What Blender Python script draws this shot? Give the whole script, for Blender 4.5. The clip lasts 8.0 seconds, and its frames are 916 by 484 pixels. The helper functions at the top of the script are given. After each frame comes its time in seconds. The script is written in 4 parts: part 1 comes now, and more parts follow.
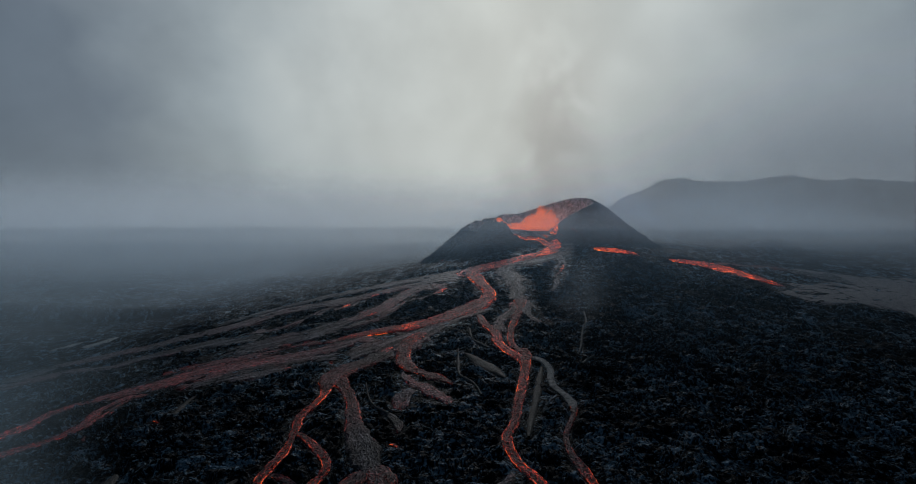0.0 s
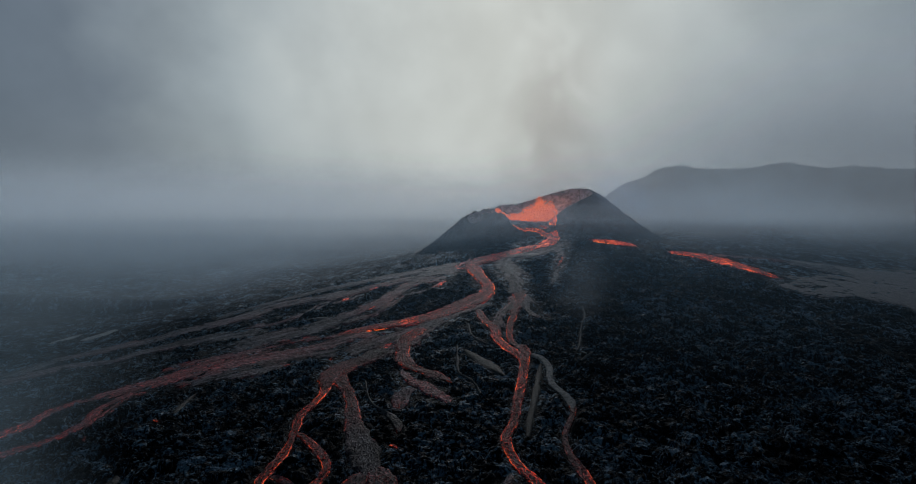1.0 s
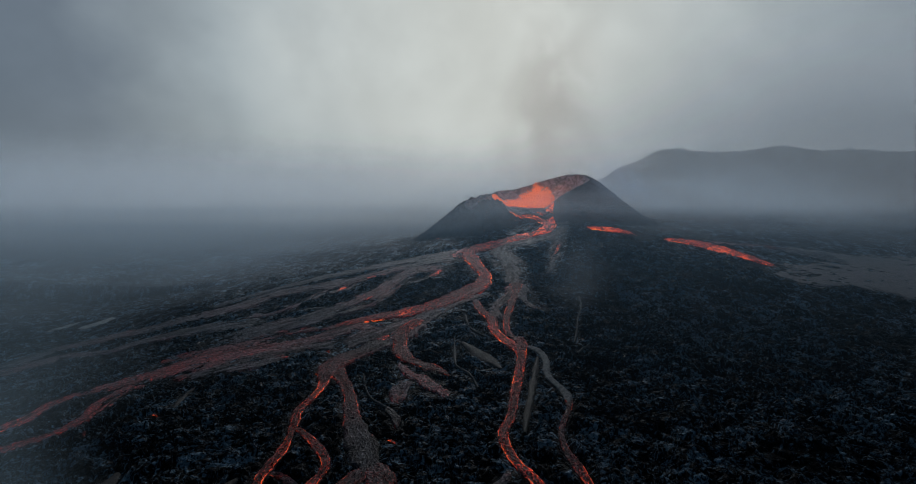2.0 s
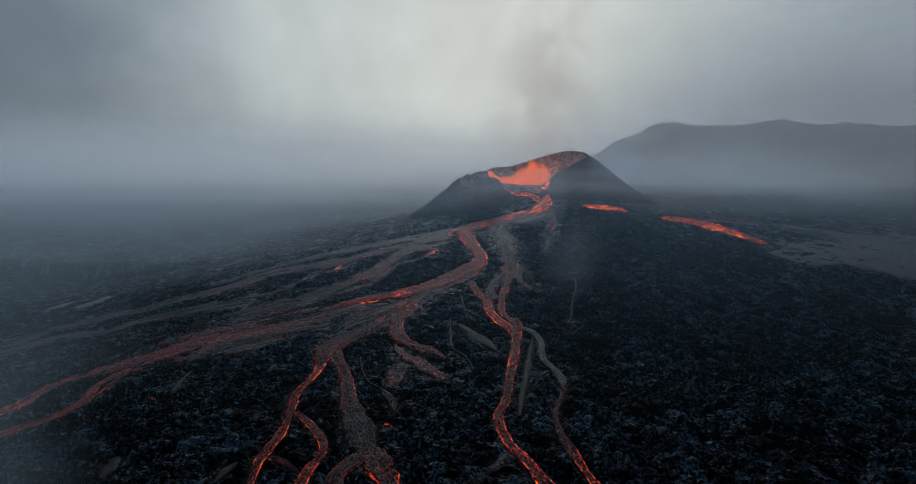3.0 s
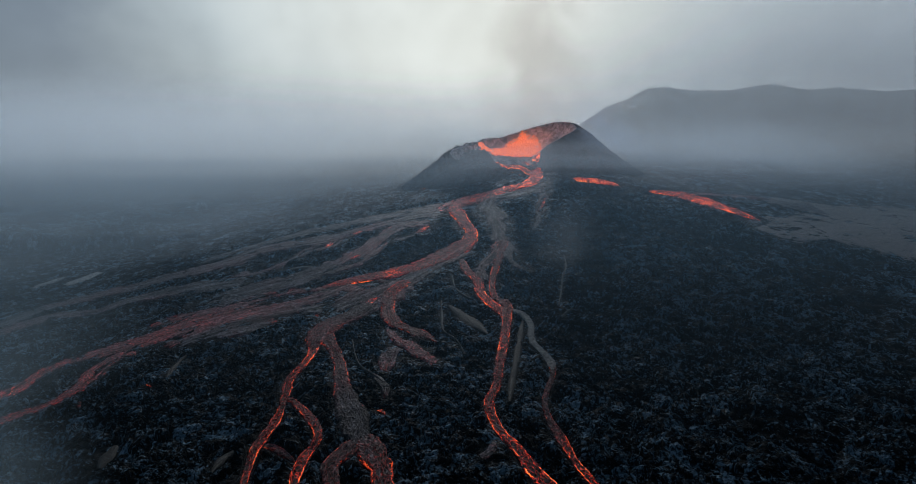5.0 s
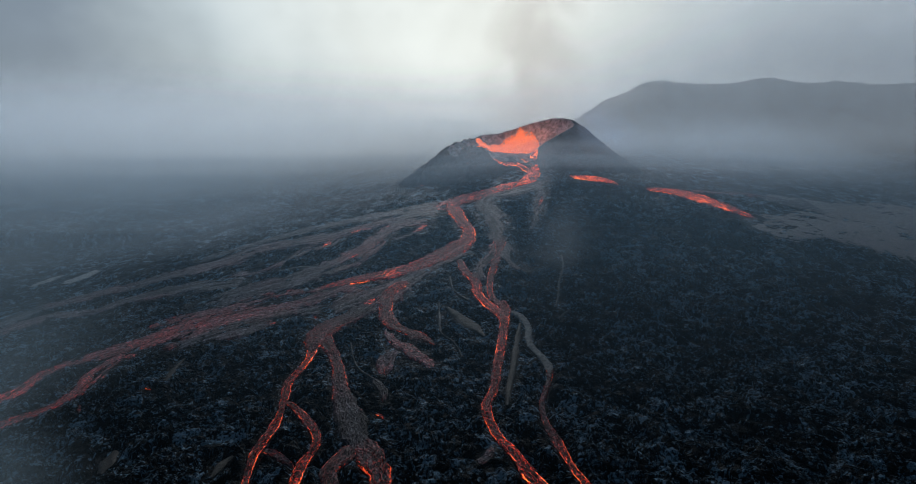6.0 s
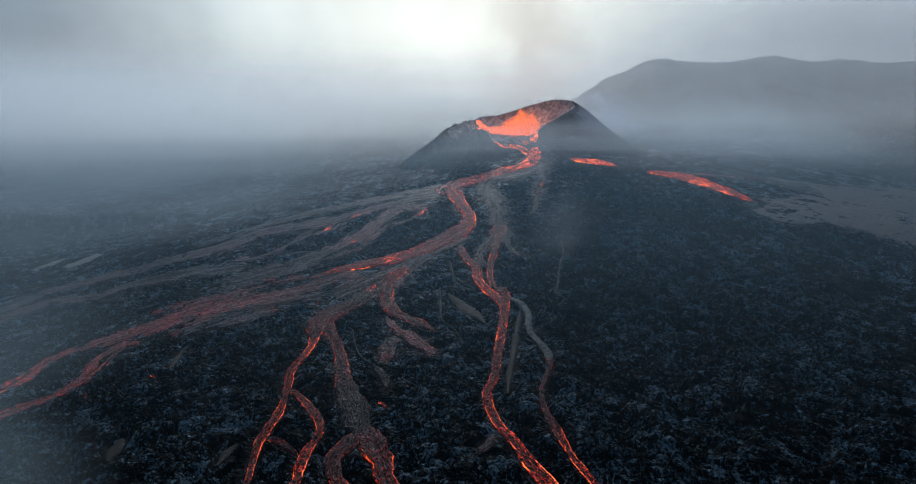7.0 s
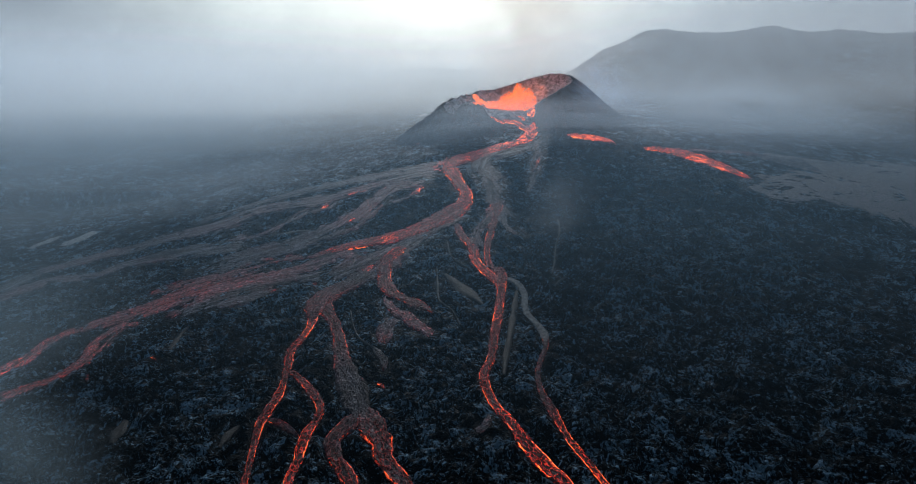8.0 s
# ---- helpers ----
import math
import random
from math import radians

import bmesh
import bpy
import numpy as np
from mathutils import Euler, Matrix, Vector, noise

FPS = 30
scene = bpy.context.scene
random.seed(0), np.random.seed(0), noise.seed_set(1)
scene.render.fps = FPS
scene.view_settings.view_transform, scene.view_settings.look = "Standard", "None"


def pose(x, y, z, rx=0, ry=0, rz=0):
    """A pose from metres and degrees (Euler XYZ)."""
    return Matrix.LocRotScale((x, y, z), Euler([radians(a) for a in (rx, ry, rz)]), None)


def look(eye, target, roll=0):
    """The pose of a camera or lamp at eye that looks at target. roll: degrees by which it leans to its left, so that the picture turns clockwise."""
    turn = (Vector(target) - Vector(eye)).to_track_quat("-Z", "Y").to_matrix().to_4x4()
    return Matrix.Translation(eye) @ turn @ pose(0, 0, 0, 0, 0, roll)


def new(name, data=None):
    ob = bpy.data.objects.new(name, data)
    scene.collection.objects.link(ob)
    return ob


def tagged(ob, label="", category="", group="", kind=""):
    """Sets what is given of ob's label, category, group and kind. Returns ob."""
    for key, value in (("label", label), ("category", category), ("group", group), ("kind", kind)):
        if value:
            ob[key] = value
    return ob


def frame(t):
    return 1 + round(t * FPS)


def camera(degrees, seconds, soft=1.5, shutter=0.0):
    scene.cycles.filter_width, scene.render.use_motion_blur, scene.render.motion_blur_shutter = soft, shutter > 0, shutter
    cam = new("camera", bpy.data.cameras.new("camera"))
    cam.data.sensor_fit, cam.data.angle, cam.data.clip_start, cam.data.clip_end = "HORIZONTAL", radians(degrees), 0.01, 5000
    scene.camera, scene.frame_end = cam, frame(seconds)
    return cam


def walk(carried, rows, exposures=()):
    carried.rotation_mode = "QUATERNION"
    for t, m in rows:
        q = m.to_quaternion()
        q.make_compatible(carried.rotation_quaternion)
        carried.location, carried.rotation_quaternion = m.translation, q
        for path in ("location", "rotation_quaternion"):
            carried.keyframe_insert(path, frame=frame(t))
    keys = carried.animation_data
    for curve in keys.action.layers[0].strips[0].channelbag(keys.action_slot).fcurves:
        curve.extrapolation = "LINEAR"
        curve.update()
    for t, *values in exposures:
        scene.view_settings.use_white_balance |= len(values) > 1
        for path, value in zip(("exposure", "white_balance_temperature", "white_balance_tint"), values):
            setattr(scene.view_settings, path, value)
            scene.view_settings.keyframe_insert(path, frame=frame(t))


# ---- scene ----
cam = camera(74.0, 8.0, soft=0.6)
PATH = [
    (0, pose(0.00, 0.00, 100.00, 87.688, 0.000, 0.000)),
    (0.5, pose(-0.20, 0.88, 102.71, 86.931, 0.000, -0.050)),
    (1, pose(-0.28, 0.87, 105.35, 86.311, 0.000, -0.145)),
    (1.5, pose(-0.65, 1.05, 108.24, 85.604, 0.000, -0.281)),
    (3, pose(-0.72, 1.76, 115.35, 81.928, 0.000, -0.906)),
    (3.5, pose(-0.83, 1.81, 117.53, 80.947, 0.000, -1.053)),
    (4, pose(-0.89, 1.91, 119.91, 79.926, 0.000, -1.386)),
    (4.5, pose(-0.94, 2.10, 122.41, 79.009, 0.000, -1.648)),
    (6, pose(-0.80, 2.39, 129.56, 77.649, 0.000, -2.037)),
    (6.5, pose(-1.03, 2.28, 132.06, 77.017, 0.000, -2.065)),
    (7, pose(-1.27, 2.40, 134.12, 75.562, 0.000, -2.074)),
    (7.5, pose(-1.43, 2.58, 136.40, 73.821, 0.000, -2.242)),
    (8, pose(-1.56, 2.62, 138.58, 72.854, 0.000, -2.433)),
]
walk(cam, PATH, exposures=[(0, -0.3), (1.5, -0.25), (3.5, -0.08), (4.5, 0.12), (6.5, 0.47), (8, 0.74)])

# ---- sky and light: overcast smoke, the sun low behind the plume ----
SUN_AZ, SUN_EL = radians(5.0), radians(21.0)   # azimuth to the right of +y
sun_way = Vector((math.sin(SUN_AZ) * math.cos(SUN_EL), math.cos(SUN_AZ) * math.cos(SUN_EL), math.sin(SUN_EL)))


class Nodes:
    """A short hand for node trees."""

    def __init__(self, tree):
        self.tree = tree
        tree.nodes.clear()

    def add(self, kind, links=None, **values):
        n = self.tree.nodes.new(kind)
        for key, value in values.items():
            setattr(n, key, value)
        for key, value in (links or {}).items():
            if isinstance(value, bpy.types.NodeSocket):
                self.tree.links.new(value, n.inputs[key])
            else:
                n.inputs[key].default_value = value
        return n

    def math(self, op, a, b=0.0, c=0.0, clamp=False):
        return self.add("ShaderNodeMath", {0: a, 1: b, 2: c}, operation=op, use_clamp=clamp).outputs[0]

    def span(self, value, lo, hi, to_lo=0.0, to_hi=1.0):
        return self.add("ShaderNodeMapRange", {0: value, 1: lo, 2: hi, 3: to_lo, 4: to_hi}, interpolation_type="SMOOTHSTEP").outputs[0]

    def noise(self, vector, scale, detail=4.0, rough=0.55, warp=0.0):
        return self.add("ShaderNodeTexNoise", {"Vector": vector, "Scale": scale, "Detail": detail, "Roughness": rough, "Distortion": warp}).outputs[0]

    def ramp(self, value, stops):
        n = self.add("ShaderNodeValToRGB", {0: value})
        el = n.color_ramp.elements
        while len(el) < len(stops):
            el.new(0.5)
        for e, (p, c) in zip(el, stops):
            e.position, e.color = p, (*c, 1) if len(c) == 3 else c
        return n.outputs[0]

    def mix(self, fac, a, b, blend="MIX"):
        n = self.add("ShaderNodeMix", data_type="RGBA", blend_type=blend)
        for key, value in ((0, fac), (6, a), (7, b)):
            if isinstance(value, bpy.types.NodeSocket):
                self.tree.links.new(value, n.inputs[key])
            else:
                n.inputs[key].default_value = value if key == 0 else (*value, 1)
        return n.outputs[2]


world = bpy.data.worlds.new("smoky_sky")
scene.world = world
scene.cycles.transparent_max_bounces = 64
world.use_nodes = True
W = Nodes(world.node_tree)
way = W.add("ShaderNodeTexCoord").outputs["Generated"]
sky = W.add("ShaderNodeTexSky", sky_type="NISHITA", sun_disc=False, sun_elevation=SUN_EL, sun_rotation=SUN_AZ)
toward = W.add("ShaderNodeVectorMath", {0: way, 1: sun_way}, operation="DOT_PRODUCT").outputs["Value"]
billow = W.noise(way, 2.2, 5.0, 0.5, 0.3)
angle = W.math("ADD", W.math("ARCCOSINE", toward), W.math("MULTIPLY", W.math("SUBTRACT", billow, 0.5), 0.42))
glow = W.ramp(W.math("DIVIDE", angle, 1.6), [
    (0.00, (0.66, 0.71, 0.69)), (0.18, (0.60, 0.655, 0.655)), (0.29, (0.385, 0.45, 0.485)),
    (0.40, (0.172, 0.217, 0.27)), (0.62, (0.072, 0.106, 0.15)), (1.00, (0.05, 0.08, 0.115))])
height = W.add("ShaderNodeSeparateXYZ", {0: way}).outputs["Z"]
low = W.span(W.math("ADD", height, W.math("MULTIPLY", W.math("SUBTRACT", billow, 0.5), 0.1)), -0.12, 0.02, 0.55, 1.0)
soft_cloud = W.span(W.noise(way, 6.0, 4.0, 0.5), 0.3, 0.7, 0.9, 1.07)
veil = W.math("MULTIPLY", low, soft_cloud)
smoke_sky = W.mix(1.0, glow, W.add("ShaderNodeCombineColor", {0: veil, 1: veil, 2: veil}).outputs[0], "MULTIPLY")
clear = W.add("ShaderNodeBackground", {0: sky.outputs[0], 1: 0.05})
smoke = W.add("ShaderNodeBackground", {0: smoke_sky, 1: 1.0})
both = W.add("ShaderNodeMixShader", {0: 0.93, 1: clear.outputs[0], 2: smoke.outputs[0]})
W.add("ShaderNodeOutputWorld", {0: both.outputs[0]})

sun = new("sun", bpy.data.lights.new("sun", "SUN"))
sun.data.energy, sun.data.angle, sun.data.color = 1.3, radians(12), (0.97, 0.985, 1.0)
sun.matrix_world = look(sun_way * 500, (0, 0, 0))


# ---- materials ----
def material(name):
    m = bpy.data.materials.new(name)
    m.use_nodes = True
    return m, Nodes(m.node_tree)


def basalt_material(name, black, dark, pale, pieces=False):
    """Black basalt: broken plates of smooth crust, ropy folds on some, rubble and black cracks between. Blue haze and
    sky sheen are put into its colours.
    """
    m, n = material(name)
    place = n.add("ShaderNodeNewGeometry").outputs["Position"]
    flat = n.add("ShaderNodeMapping", {"Vector": place, "Scale": (1, 1, 0.4)}).outputs[0]

    def warped(vector, scale, amount):
        w = n.add("ShaderNodeTexNoise", {"Vector": vector, "Scale": scale, "Detail": 3.0}).outputs["Color"]
        w = n.add("ShaderNodeVectorMath", {0: w, 1: (0.5, 0.5, 0.5)}, operation="SUBTRACT").outputs[0]
        return n.add("ShaderNodeVectorMath", {0: n.add("ShaderNodeVectorMath", {0: w, "Scale": amount}, operation="SCALE").outputs[0], 1: vector}, operation="ADD").outputs[0]

    bent = warped(flat, 0.045, 26.0)
    curled = warped(bent, 0.22, 6.5)
    slab = n.add("ShaderNodeTexVoronoi", {"Vector": curled, "Scale": 0.19, "Randomness": 1.0}, feature="F1").outputs["Color"]
    crack = n.add("ShaderNodeTexVoronoi", {"Vector": curled, "Scale": 0.19, "Randomness": 1.0}, feature="DISTANCE_TO_EDGE").outputs["Distance"]
    chip = n.add("ShaderNodeTexVoronoi", {"Vector": warped(curled, 0.9, 1.3), "Scale": 0.75, "Randomness": 1.0}, feature="F1").outputs["Color"]
    gap = n.add("ShaderNodeTexVoronoi", {"Vector": warped(curled, 0.9, 1.3), "Scale": 0.75, "Randomness": 1.0}, feature="DISTANCE_TO_EDGE").outputs["Distance"]
    slab_tone = n.add("ShaderNodeSeparateXYZ", {0: slab}).outputs["X"]
    chip_tone = n.add("ShaderNodeSeparateXYZ", {0: chip}).outputs["Y"]
    smooth = n.span(slab_tone, 0.55, 0.8)
    ropy = n.math("MULTIPLY", n.span(n.noise(bent, 0.05, 3.0), 0.5, 0.62), 1.0)
    ropes = n.add("ShaderNodeTexWave", {"Vector": curled, "Scale": 0.30, "Distortion": 5.0, "Detail": 3.0, "Detail Scale": 0.5}, wave_type="RINGS").outputs["Fac"]
    grit = n.noise(flat, 0.9, 6.0, 0.72)
    speck = n.noise(flat, 3.2, 4.0, 0.7)
    fields = n.span(n.noise(bent, 0.022, 5.0, 0.62, 0.8), 0.32, 0.68)
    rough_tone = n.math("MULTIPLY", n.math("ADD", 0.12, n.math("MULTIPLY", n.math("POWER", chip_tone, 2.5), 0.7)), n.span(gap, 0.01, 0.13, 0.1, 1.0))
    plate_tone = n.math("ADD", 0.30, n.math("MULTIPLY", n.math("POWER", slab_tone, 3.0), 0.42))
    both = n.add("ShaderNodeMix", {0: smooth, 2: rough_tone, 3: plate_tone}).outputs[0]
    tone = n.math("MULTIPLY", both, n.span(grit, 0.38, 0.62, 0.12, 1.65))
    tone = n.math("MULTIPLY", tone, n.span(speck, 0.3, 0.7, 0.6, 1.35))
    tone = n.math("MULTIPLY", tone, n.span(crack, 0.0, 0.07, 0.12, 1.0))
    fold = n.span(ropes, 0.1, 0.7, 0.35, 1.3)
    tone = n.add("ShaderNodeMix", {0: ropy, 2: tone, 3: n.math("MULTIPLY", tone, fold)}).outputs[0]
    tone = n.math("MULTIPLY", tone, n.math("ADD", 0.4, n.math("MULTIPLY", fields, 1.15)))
    if pieces:
        own = n.math("ADD", n.add("ShaderNodeObjectInfo").outputs["Random"], n.add("ShaderNodeNewGeometry").outputs["Random Per Island"])
        tone = n.math("ADD", n.math("MULTIPLY", tone, n.span(own, 0.2, 1.7, 0.5, 1.8)), n.math("MULTIPLY", n.math("POWER", n.math("MULTIPLY", own, 0.5), 3.0), n.span(grit, 0.35, 0.65, 0.1, 0.75)))
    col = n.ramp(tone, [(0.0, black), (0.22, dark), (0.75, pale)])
    relief = n.math("ADD", n.math("ADD", n.math("MULTIPLY", grit, 0.8), n.math("MULTIPLY", n.math("MULTIPLY", ropes, ropy), 0.5)),
                    n.math("ADD", n.math("MULTIPLY", n.span(gap, 0.0, 0.2), 0.4), n.math("ADD", n.math("MULTIPLY", chip_tone, 0.35), n.math("MULTIPLY", n.span(crack, 0.0, 0.12), 0.6))))
    bump = n.add("ShaderNodeBump", {"Height": relief, "Strength": 1.0, "Distance": 1.1}).outputs[0]
    gloss = n.span(n.math("MULTIPLY", grit, n.math("ADD", 0.5, slab_tone)), 0.2, 0.9, 0.8, 0.48)
    b = n.add("ShaderNodeBsdfPrincipled", {"Base Color": col, "Roughness": gloss, "Normal": bump, "Specular IOR Level": 0.045, "Specular Tint": (0.45, 0.74, 1.0, 1.0)})
    n.add("ShaderNodeOutputMaterial", {0: b.outputs[0]})
    return m


def cinder_material(name, low, mid, high, stain):
    """Loose dark cinder of the cone, with faint rills down the slope."""
    m, n = material(name)
    place = n.add("ShaderNodeNewGeometry").outputs["Position"]
    grit = n.noise(place, 0.9, 7.0, 0.68)
    blotch = n.noise(place, 0.06, 4.0, 0.55, 0.5)
    col = n.ramp(grit, [(0.34, low), (0.5, mid), (0.66, high)])
    col = n.mix(n.span(blotch, 0.45, 0.7, 0.0, 0.55), col, stain)
    lump = n.span(n.noise(place, 0.2, 5.0, 0.65, 0.6), 0.36, 0.64, 0.45, 1.45)
    col = n.mix(1.0, col, n.add("ShaderNodeCombineColor", {0: lump, 1: lump, 2: lump}).outputs[0], "MULTIPLY")
    bump = n.add("ShaderNodeBump", {"Height": n.math("ADD", grit, n.math("MULTIPLY", lump, 0.6)), "Strength": 0.9, "Distance": 1.6}).outputs[0]
    b = n.add("ShaderNodeBsdfPrincipled", {"Base Color": col, "Roughness": 0.85, "Normal": bump, "Specular IOR Level": 0.05})
    n.add("ShaderNodeOutputMaterial", {0: b.outputs[0]})
    return m


def lava_material(name, islands):
    """Moving lava: grey-brown crust rafts over melt. The mesh says how hot (heat) and how near the bank (bank) each spot is."""
    m, n = material(name)
    place = n.add("ShaderNodeNewGeometry").outputs["Position"]
    state = n.add("ShaderNodeSeparateXYZ", {0: n.add("ShaderNodeUVMap", uv_map="state").outputs[0]})
    heat, bank = state.outputs["X"], state.outputs["Y"]
    along = n.add("ShaderNodeUVMap", uv_map="along").outputs[0]
    warp = n.add("ShaderNodeTexNoise", {"Vector": place, "Scale": 0.35, "Detail": 3.0})
    bent = n.add("ShaderNodeVectorMath", {0: n.add("ShaderNodeVectorMath", {0: warp.outputs["Color"], "Scale": 2.2}, operation="SCALE").outputs[0], 1: along}, operation="ADD").outputs[0]
    rafts = n.add("ShaderNodeTexVoronoi", {"Vector": bent, "Scale": 0.75, "Randomness": 1.0}, feature="DISTANCE_TO_EDGE").outputs["Distance"]
    fine = n.noise(bent, 1.5, 5.0, 0.65)
    patch = n.noise(bent, 0.13, 4.0, 0.6, 0.8)
    rim = n.math("ADD", bank, n.math("MULTIPLY", n.math("SUBTRACT", fine, 0.5), 0.5))
    edge = n.math("MULTIPLY", n.span(rim, 0.74, 0.82), n.span(rim, 0.95, 0.87))
    edge = n.math("MULTIPLY", edge, n.span(n.noise(bent, 0.22, 3.0, 0.6), 0.38, 0.6, 0.3, 1.0))
    # openness of the crust: in seams between rafts, along banks, in torn patches
    seam = n.span(rafts, 0.10, 0.0)
    torn = n.span(patch, 0.50, 0.66)
    push = n.math("ADD", n.math("MULTIPLY", seam, 0.28), n.math("ADD", n.math("MULTIPLY", n.math("MULTIPLY", edge, n.span(heat, 0.16, 0.42)), 0.6), n.math("MULTIPLY", torn, 0.26)))
    level = n.math("ADD", n.math("ADD", push, n.math("MULTIPLY", n.math("SUBTRACT", fine, 0.5), 1.25)), n.math("SUBTRACT", heat, 0.86 + 0.05 * islands))
    melt = n.math("MULTIPLY", n.span(level, 0.0, 0.42), n.span(heat, 0.02, 0.2))
    thread = n.math("MULTIPLY", n.math("MULTIPLY", n.span(rafts, 0.08, 0.0), n.span(heat, 0.25, 0.6)), n.span(fine, 0.38, 0.6, 0.0, 0.45))
    melt = n.math("MAXIMUM", melt, thread)
    # a second, thinner glowing seam inside the margin
    inner = n.span(n.math("ABSOLUTE", n.math("SUBTRACT", rim, 0.56)), 0.05, 0.0)
    inner = n.math("MULTIPLY", n.math("MULTIPLY", inner, n.span(heat, 0.3, 0.55)), n.span(patch, 0.42, 0.6, 0.0, 0.5))
    melt = n.math("MAXIMUM", melt, inner)
    glow = n.ramp(melt, [(0.0, (0.4, 0.014, 0.008)), (0.45, (0.9, 0.04, 0.016)), (0.8, (1.0, 0.085, 0.018)), (1.0, (1.0, 0.2, 0.03))])
    glow = n.mix(n.span(heat, 0.4, 0.65, 0.55, 0.0), glow, (1.0, 0.068, 0.018))
    k = 1.35 + 1.25 * islands
    crust = n.ramp(fine, [(0.34, (0.006 * k, 0.0068 * k, 0.0085 * k)), (0.52, (0.029 * k, 0.030 * k, 0.036 * k)), (0.68, (0.088 * k, 0.090 * k, 0.103 * k))])
    drawn = n.add("ShaderNodeMapping", {"Vector": bent, "Scale": (0.16, 0.9, 1.0)}).outputs[0]
    streak = n.span(n.noise(drawn, 0.5, 4.0, 0.6), 0.34, 0.66, 0.4, 1.35)
    crust = n.mix(1.0, crust, n.add("ShaderNodeCombineColor", {0: streak, 1: streak, 2: streak}).outputs[0], "MULTIPLY")
    # rafts of old black crust, drawn out along the flow
    raft = n.span(n.noise(drawn, 0.26, 4.0, 0.6, 0.5), 0.62 - 0.06 * islands, 0.66 - 0.05 * islands)
    raft = n.math("MULTIPLY", raft, islands)
    crust = n.mix(raft, crust, (0.010, 0.015, 0.020))
    relief = n.math("ADD", fine, n.math("MULTIPLY", n.span(rafts, 0.0, 0.2), 0.5))
    bump = n.add("ShaderNodeBump", {"Height": relief, "Strength": 0.8, "Distance": 0.8}).outputs[0]
    power = n.math("MULTIPLY", n.math("MULTIPLY", n.math("POWER", melt, 1.2), n.math("SUBTRACT", 1.0, raft)), n.span(heat, 0.42, 0.72, 0.55 + 0.5 * islands, 2.3 + 0.7 * islands))
    b = n.add("ShaderNodeBsdfPrincipled", {"Base Color": crust, "Roughness": 0.6, "Normal": bump, "Specular IOR Level": 0.06,
                                           "Emission Color": glow, "Emission Strength": power})
    n.add("ShaderNodeOutputMaterial", {0: b.outputs[0]})
    return m


def pale_material(name, k, warm=1.0):
    m, n = material(name)
    place = n.add("ShaderNodeNewGeometry").outputs["Position"]
    grit = n.noise(place, 0.7, 6.0, 0.7, 0.5)
    col = n.ramp(grit, [(0.35, (0.03 * k * warm, 0.038 * k, 0.045 * k)), (0.5, (0.14 * k * warm, 0.16 * k, 0.175 * k)), (0.68, (0.3 * k * warm, 0.32 * k, 0.33 * k))])
    bump = n.add("ShaderNodeBump", {"Height": grit, "Strength": 0.8, "Distance": 0.8}).outputs[0]
    b = n.add("ShaderNodeBsdfPrincipled", {"Base Color": col, "Roughness": 0.75, "Normal": bump})
    n.add("ShaderNodeOutputMaterial", {0: b.outputs[0]})
    return m


def molten_material():
    """Freshly thrown melt of the fountain and the crater pool."""
    m, n = material("molten_rock")
    place = n.add("ShaderNodeNewGeometry").outputs["Position"]
    spots = n.noise(place, 0.55, 5.0, 0.7, 1.0)
    col = n.ramp(spots, [(0.3, (0.55, 0.03, 0.008)), (0.48, (1.0, 0.12, 0.02)), (0.66, (1.0, 0.25, 0.035)), (0.8, (1.0, 0.42, 0.08))])
    power = n.span(spots, 0.3, 0.7, 0.55, 1.25)
    b = n.add("ShaderNodeBsdfPrincipled", {"Base Color": (0.06, 0.03, 0.02, 1), "Roughness": 0.7, "Emission Color": col, "Emission Strength": power})
    n.add("ShaderNodeOutputMaterial", {0: b.outputs[0]})
    return m


def smoke_material(name, thick, colour, scale, stretch=(1, 1, 1), lo=0.36, hi=0.7, rim=0.35, foot=0.3, top=0.6, passing=0.92):
    """Thin drifting smoke: lets light pass, scatters the rest; frays out to its borders."""
    m, n = material(name)
    tex = n.add("ShaderNodeTexCoord")
    u = n.add("ShaderNodeSeparateXYZ", {0: tex.outputs["UV"]})
    fade = 1.0
    for axis, lo_rim, hi_rim in (("X", rim, rim), ("Y", foot, top)):
        fade = n.math("MULTIPLY", fade, n.math("MULTIPLY", n.span(u.outputs[axis], 0.0, lo_rim), n.span(u.outputs[axis], 1.0, 1.0 - hi_rim)))
    place = n.add("ShaderNodeMapping", {"Vector": n.add("ShaderNodeNewGeometry").outputs["Position"], "Scale": stretch}).outputs[0]
    puff = n.span(n.noise(place, scale, 5.0, 0.55, 0.6), lo, hi)
    alpha = n.math("MULTIPLY", n.math("MULTIPLY", fade, puff), thick)
    body = n.add("ShaderNodeMixShader", {0: passing, 1: n.add("ShaderNodeBsdfDiffuse", {0: (*colour, 1)}).outputs[0], 2: n.add("ShaderNodeBsdfTranslucent", {0: (*colour, 1)}).outputs[0]})
    out = n.add("ShaderNodeMixShader", {0: alpha, 1: n.add("ShaderNodeBsdfTransparent").outputs[0], 2: body.outputs[0]})
    n.add("ShaderNodeOutputMaterial", {0: out.outputs[0]})
    return m


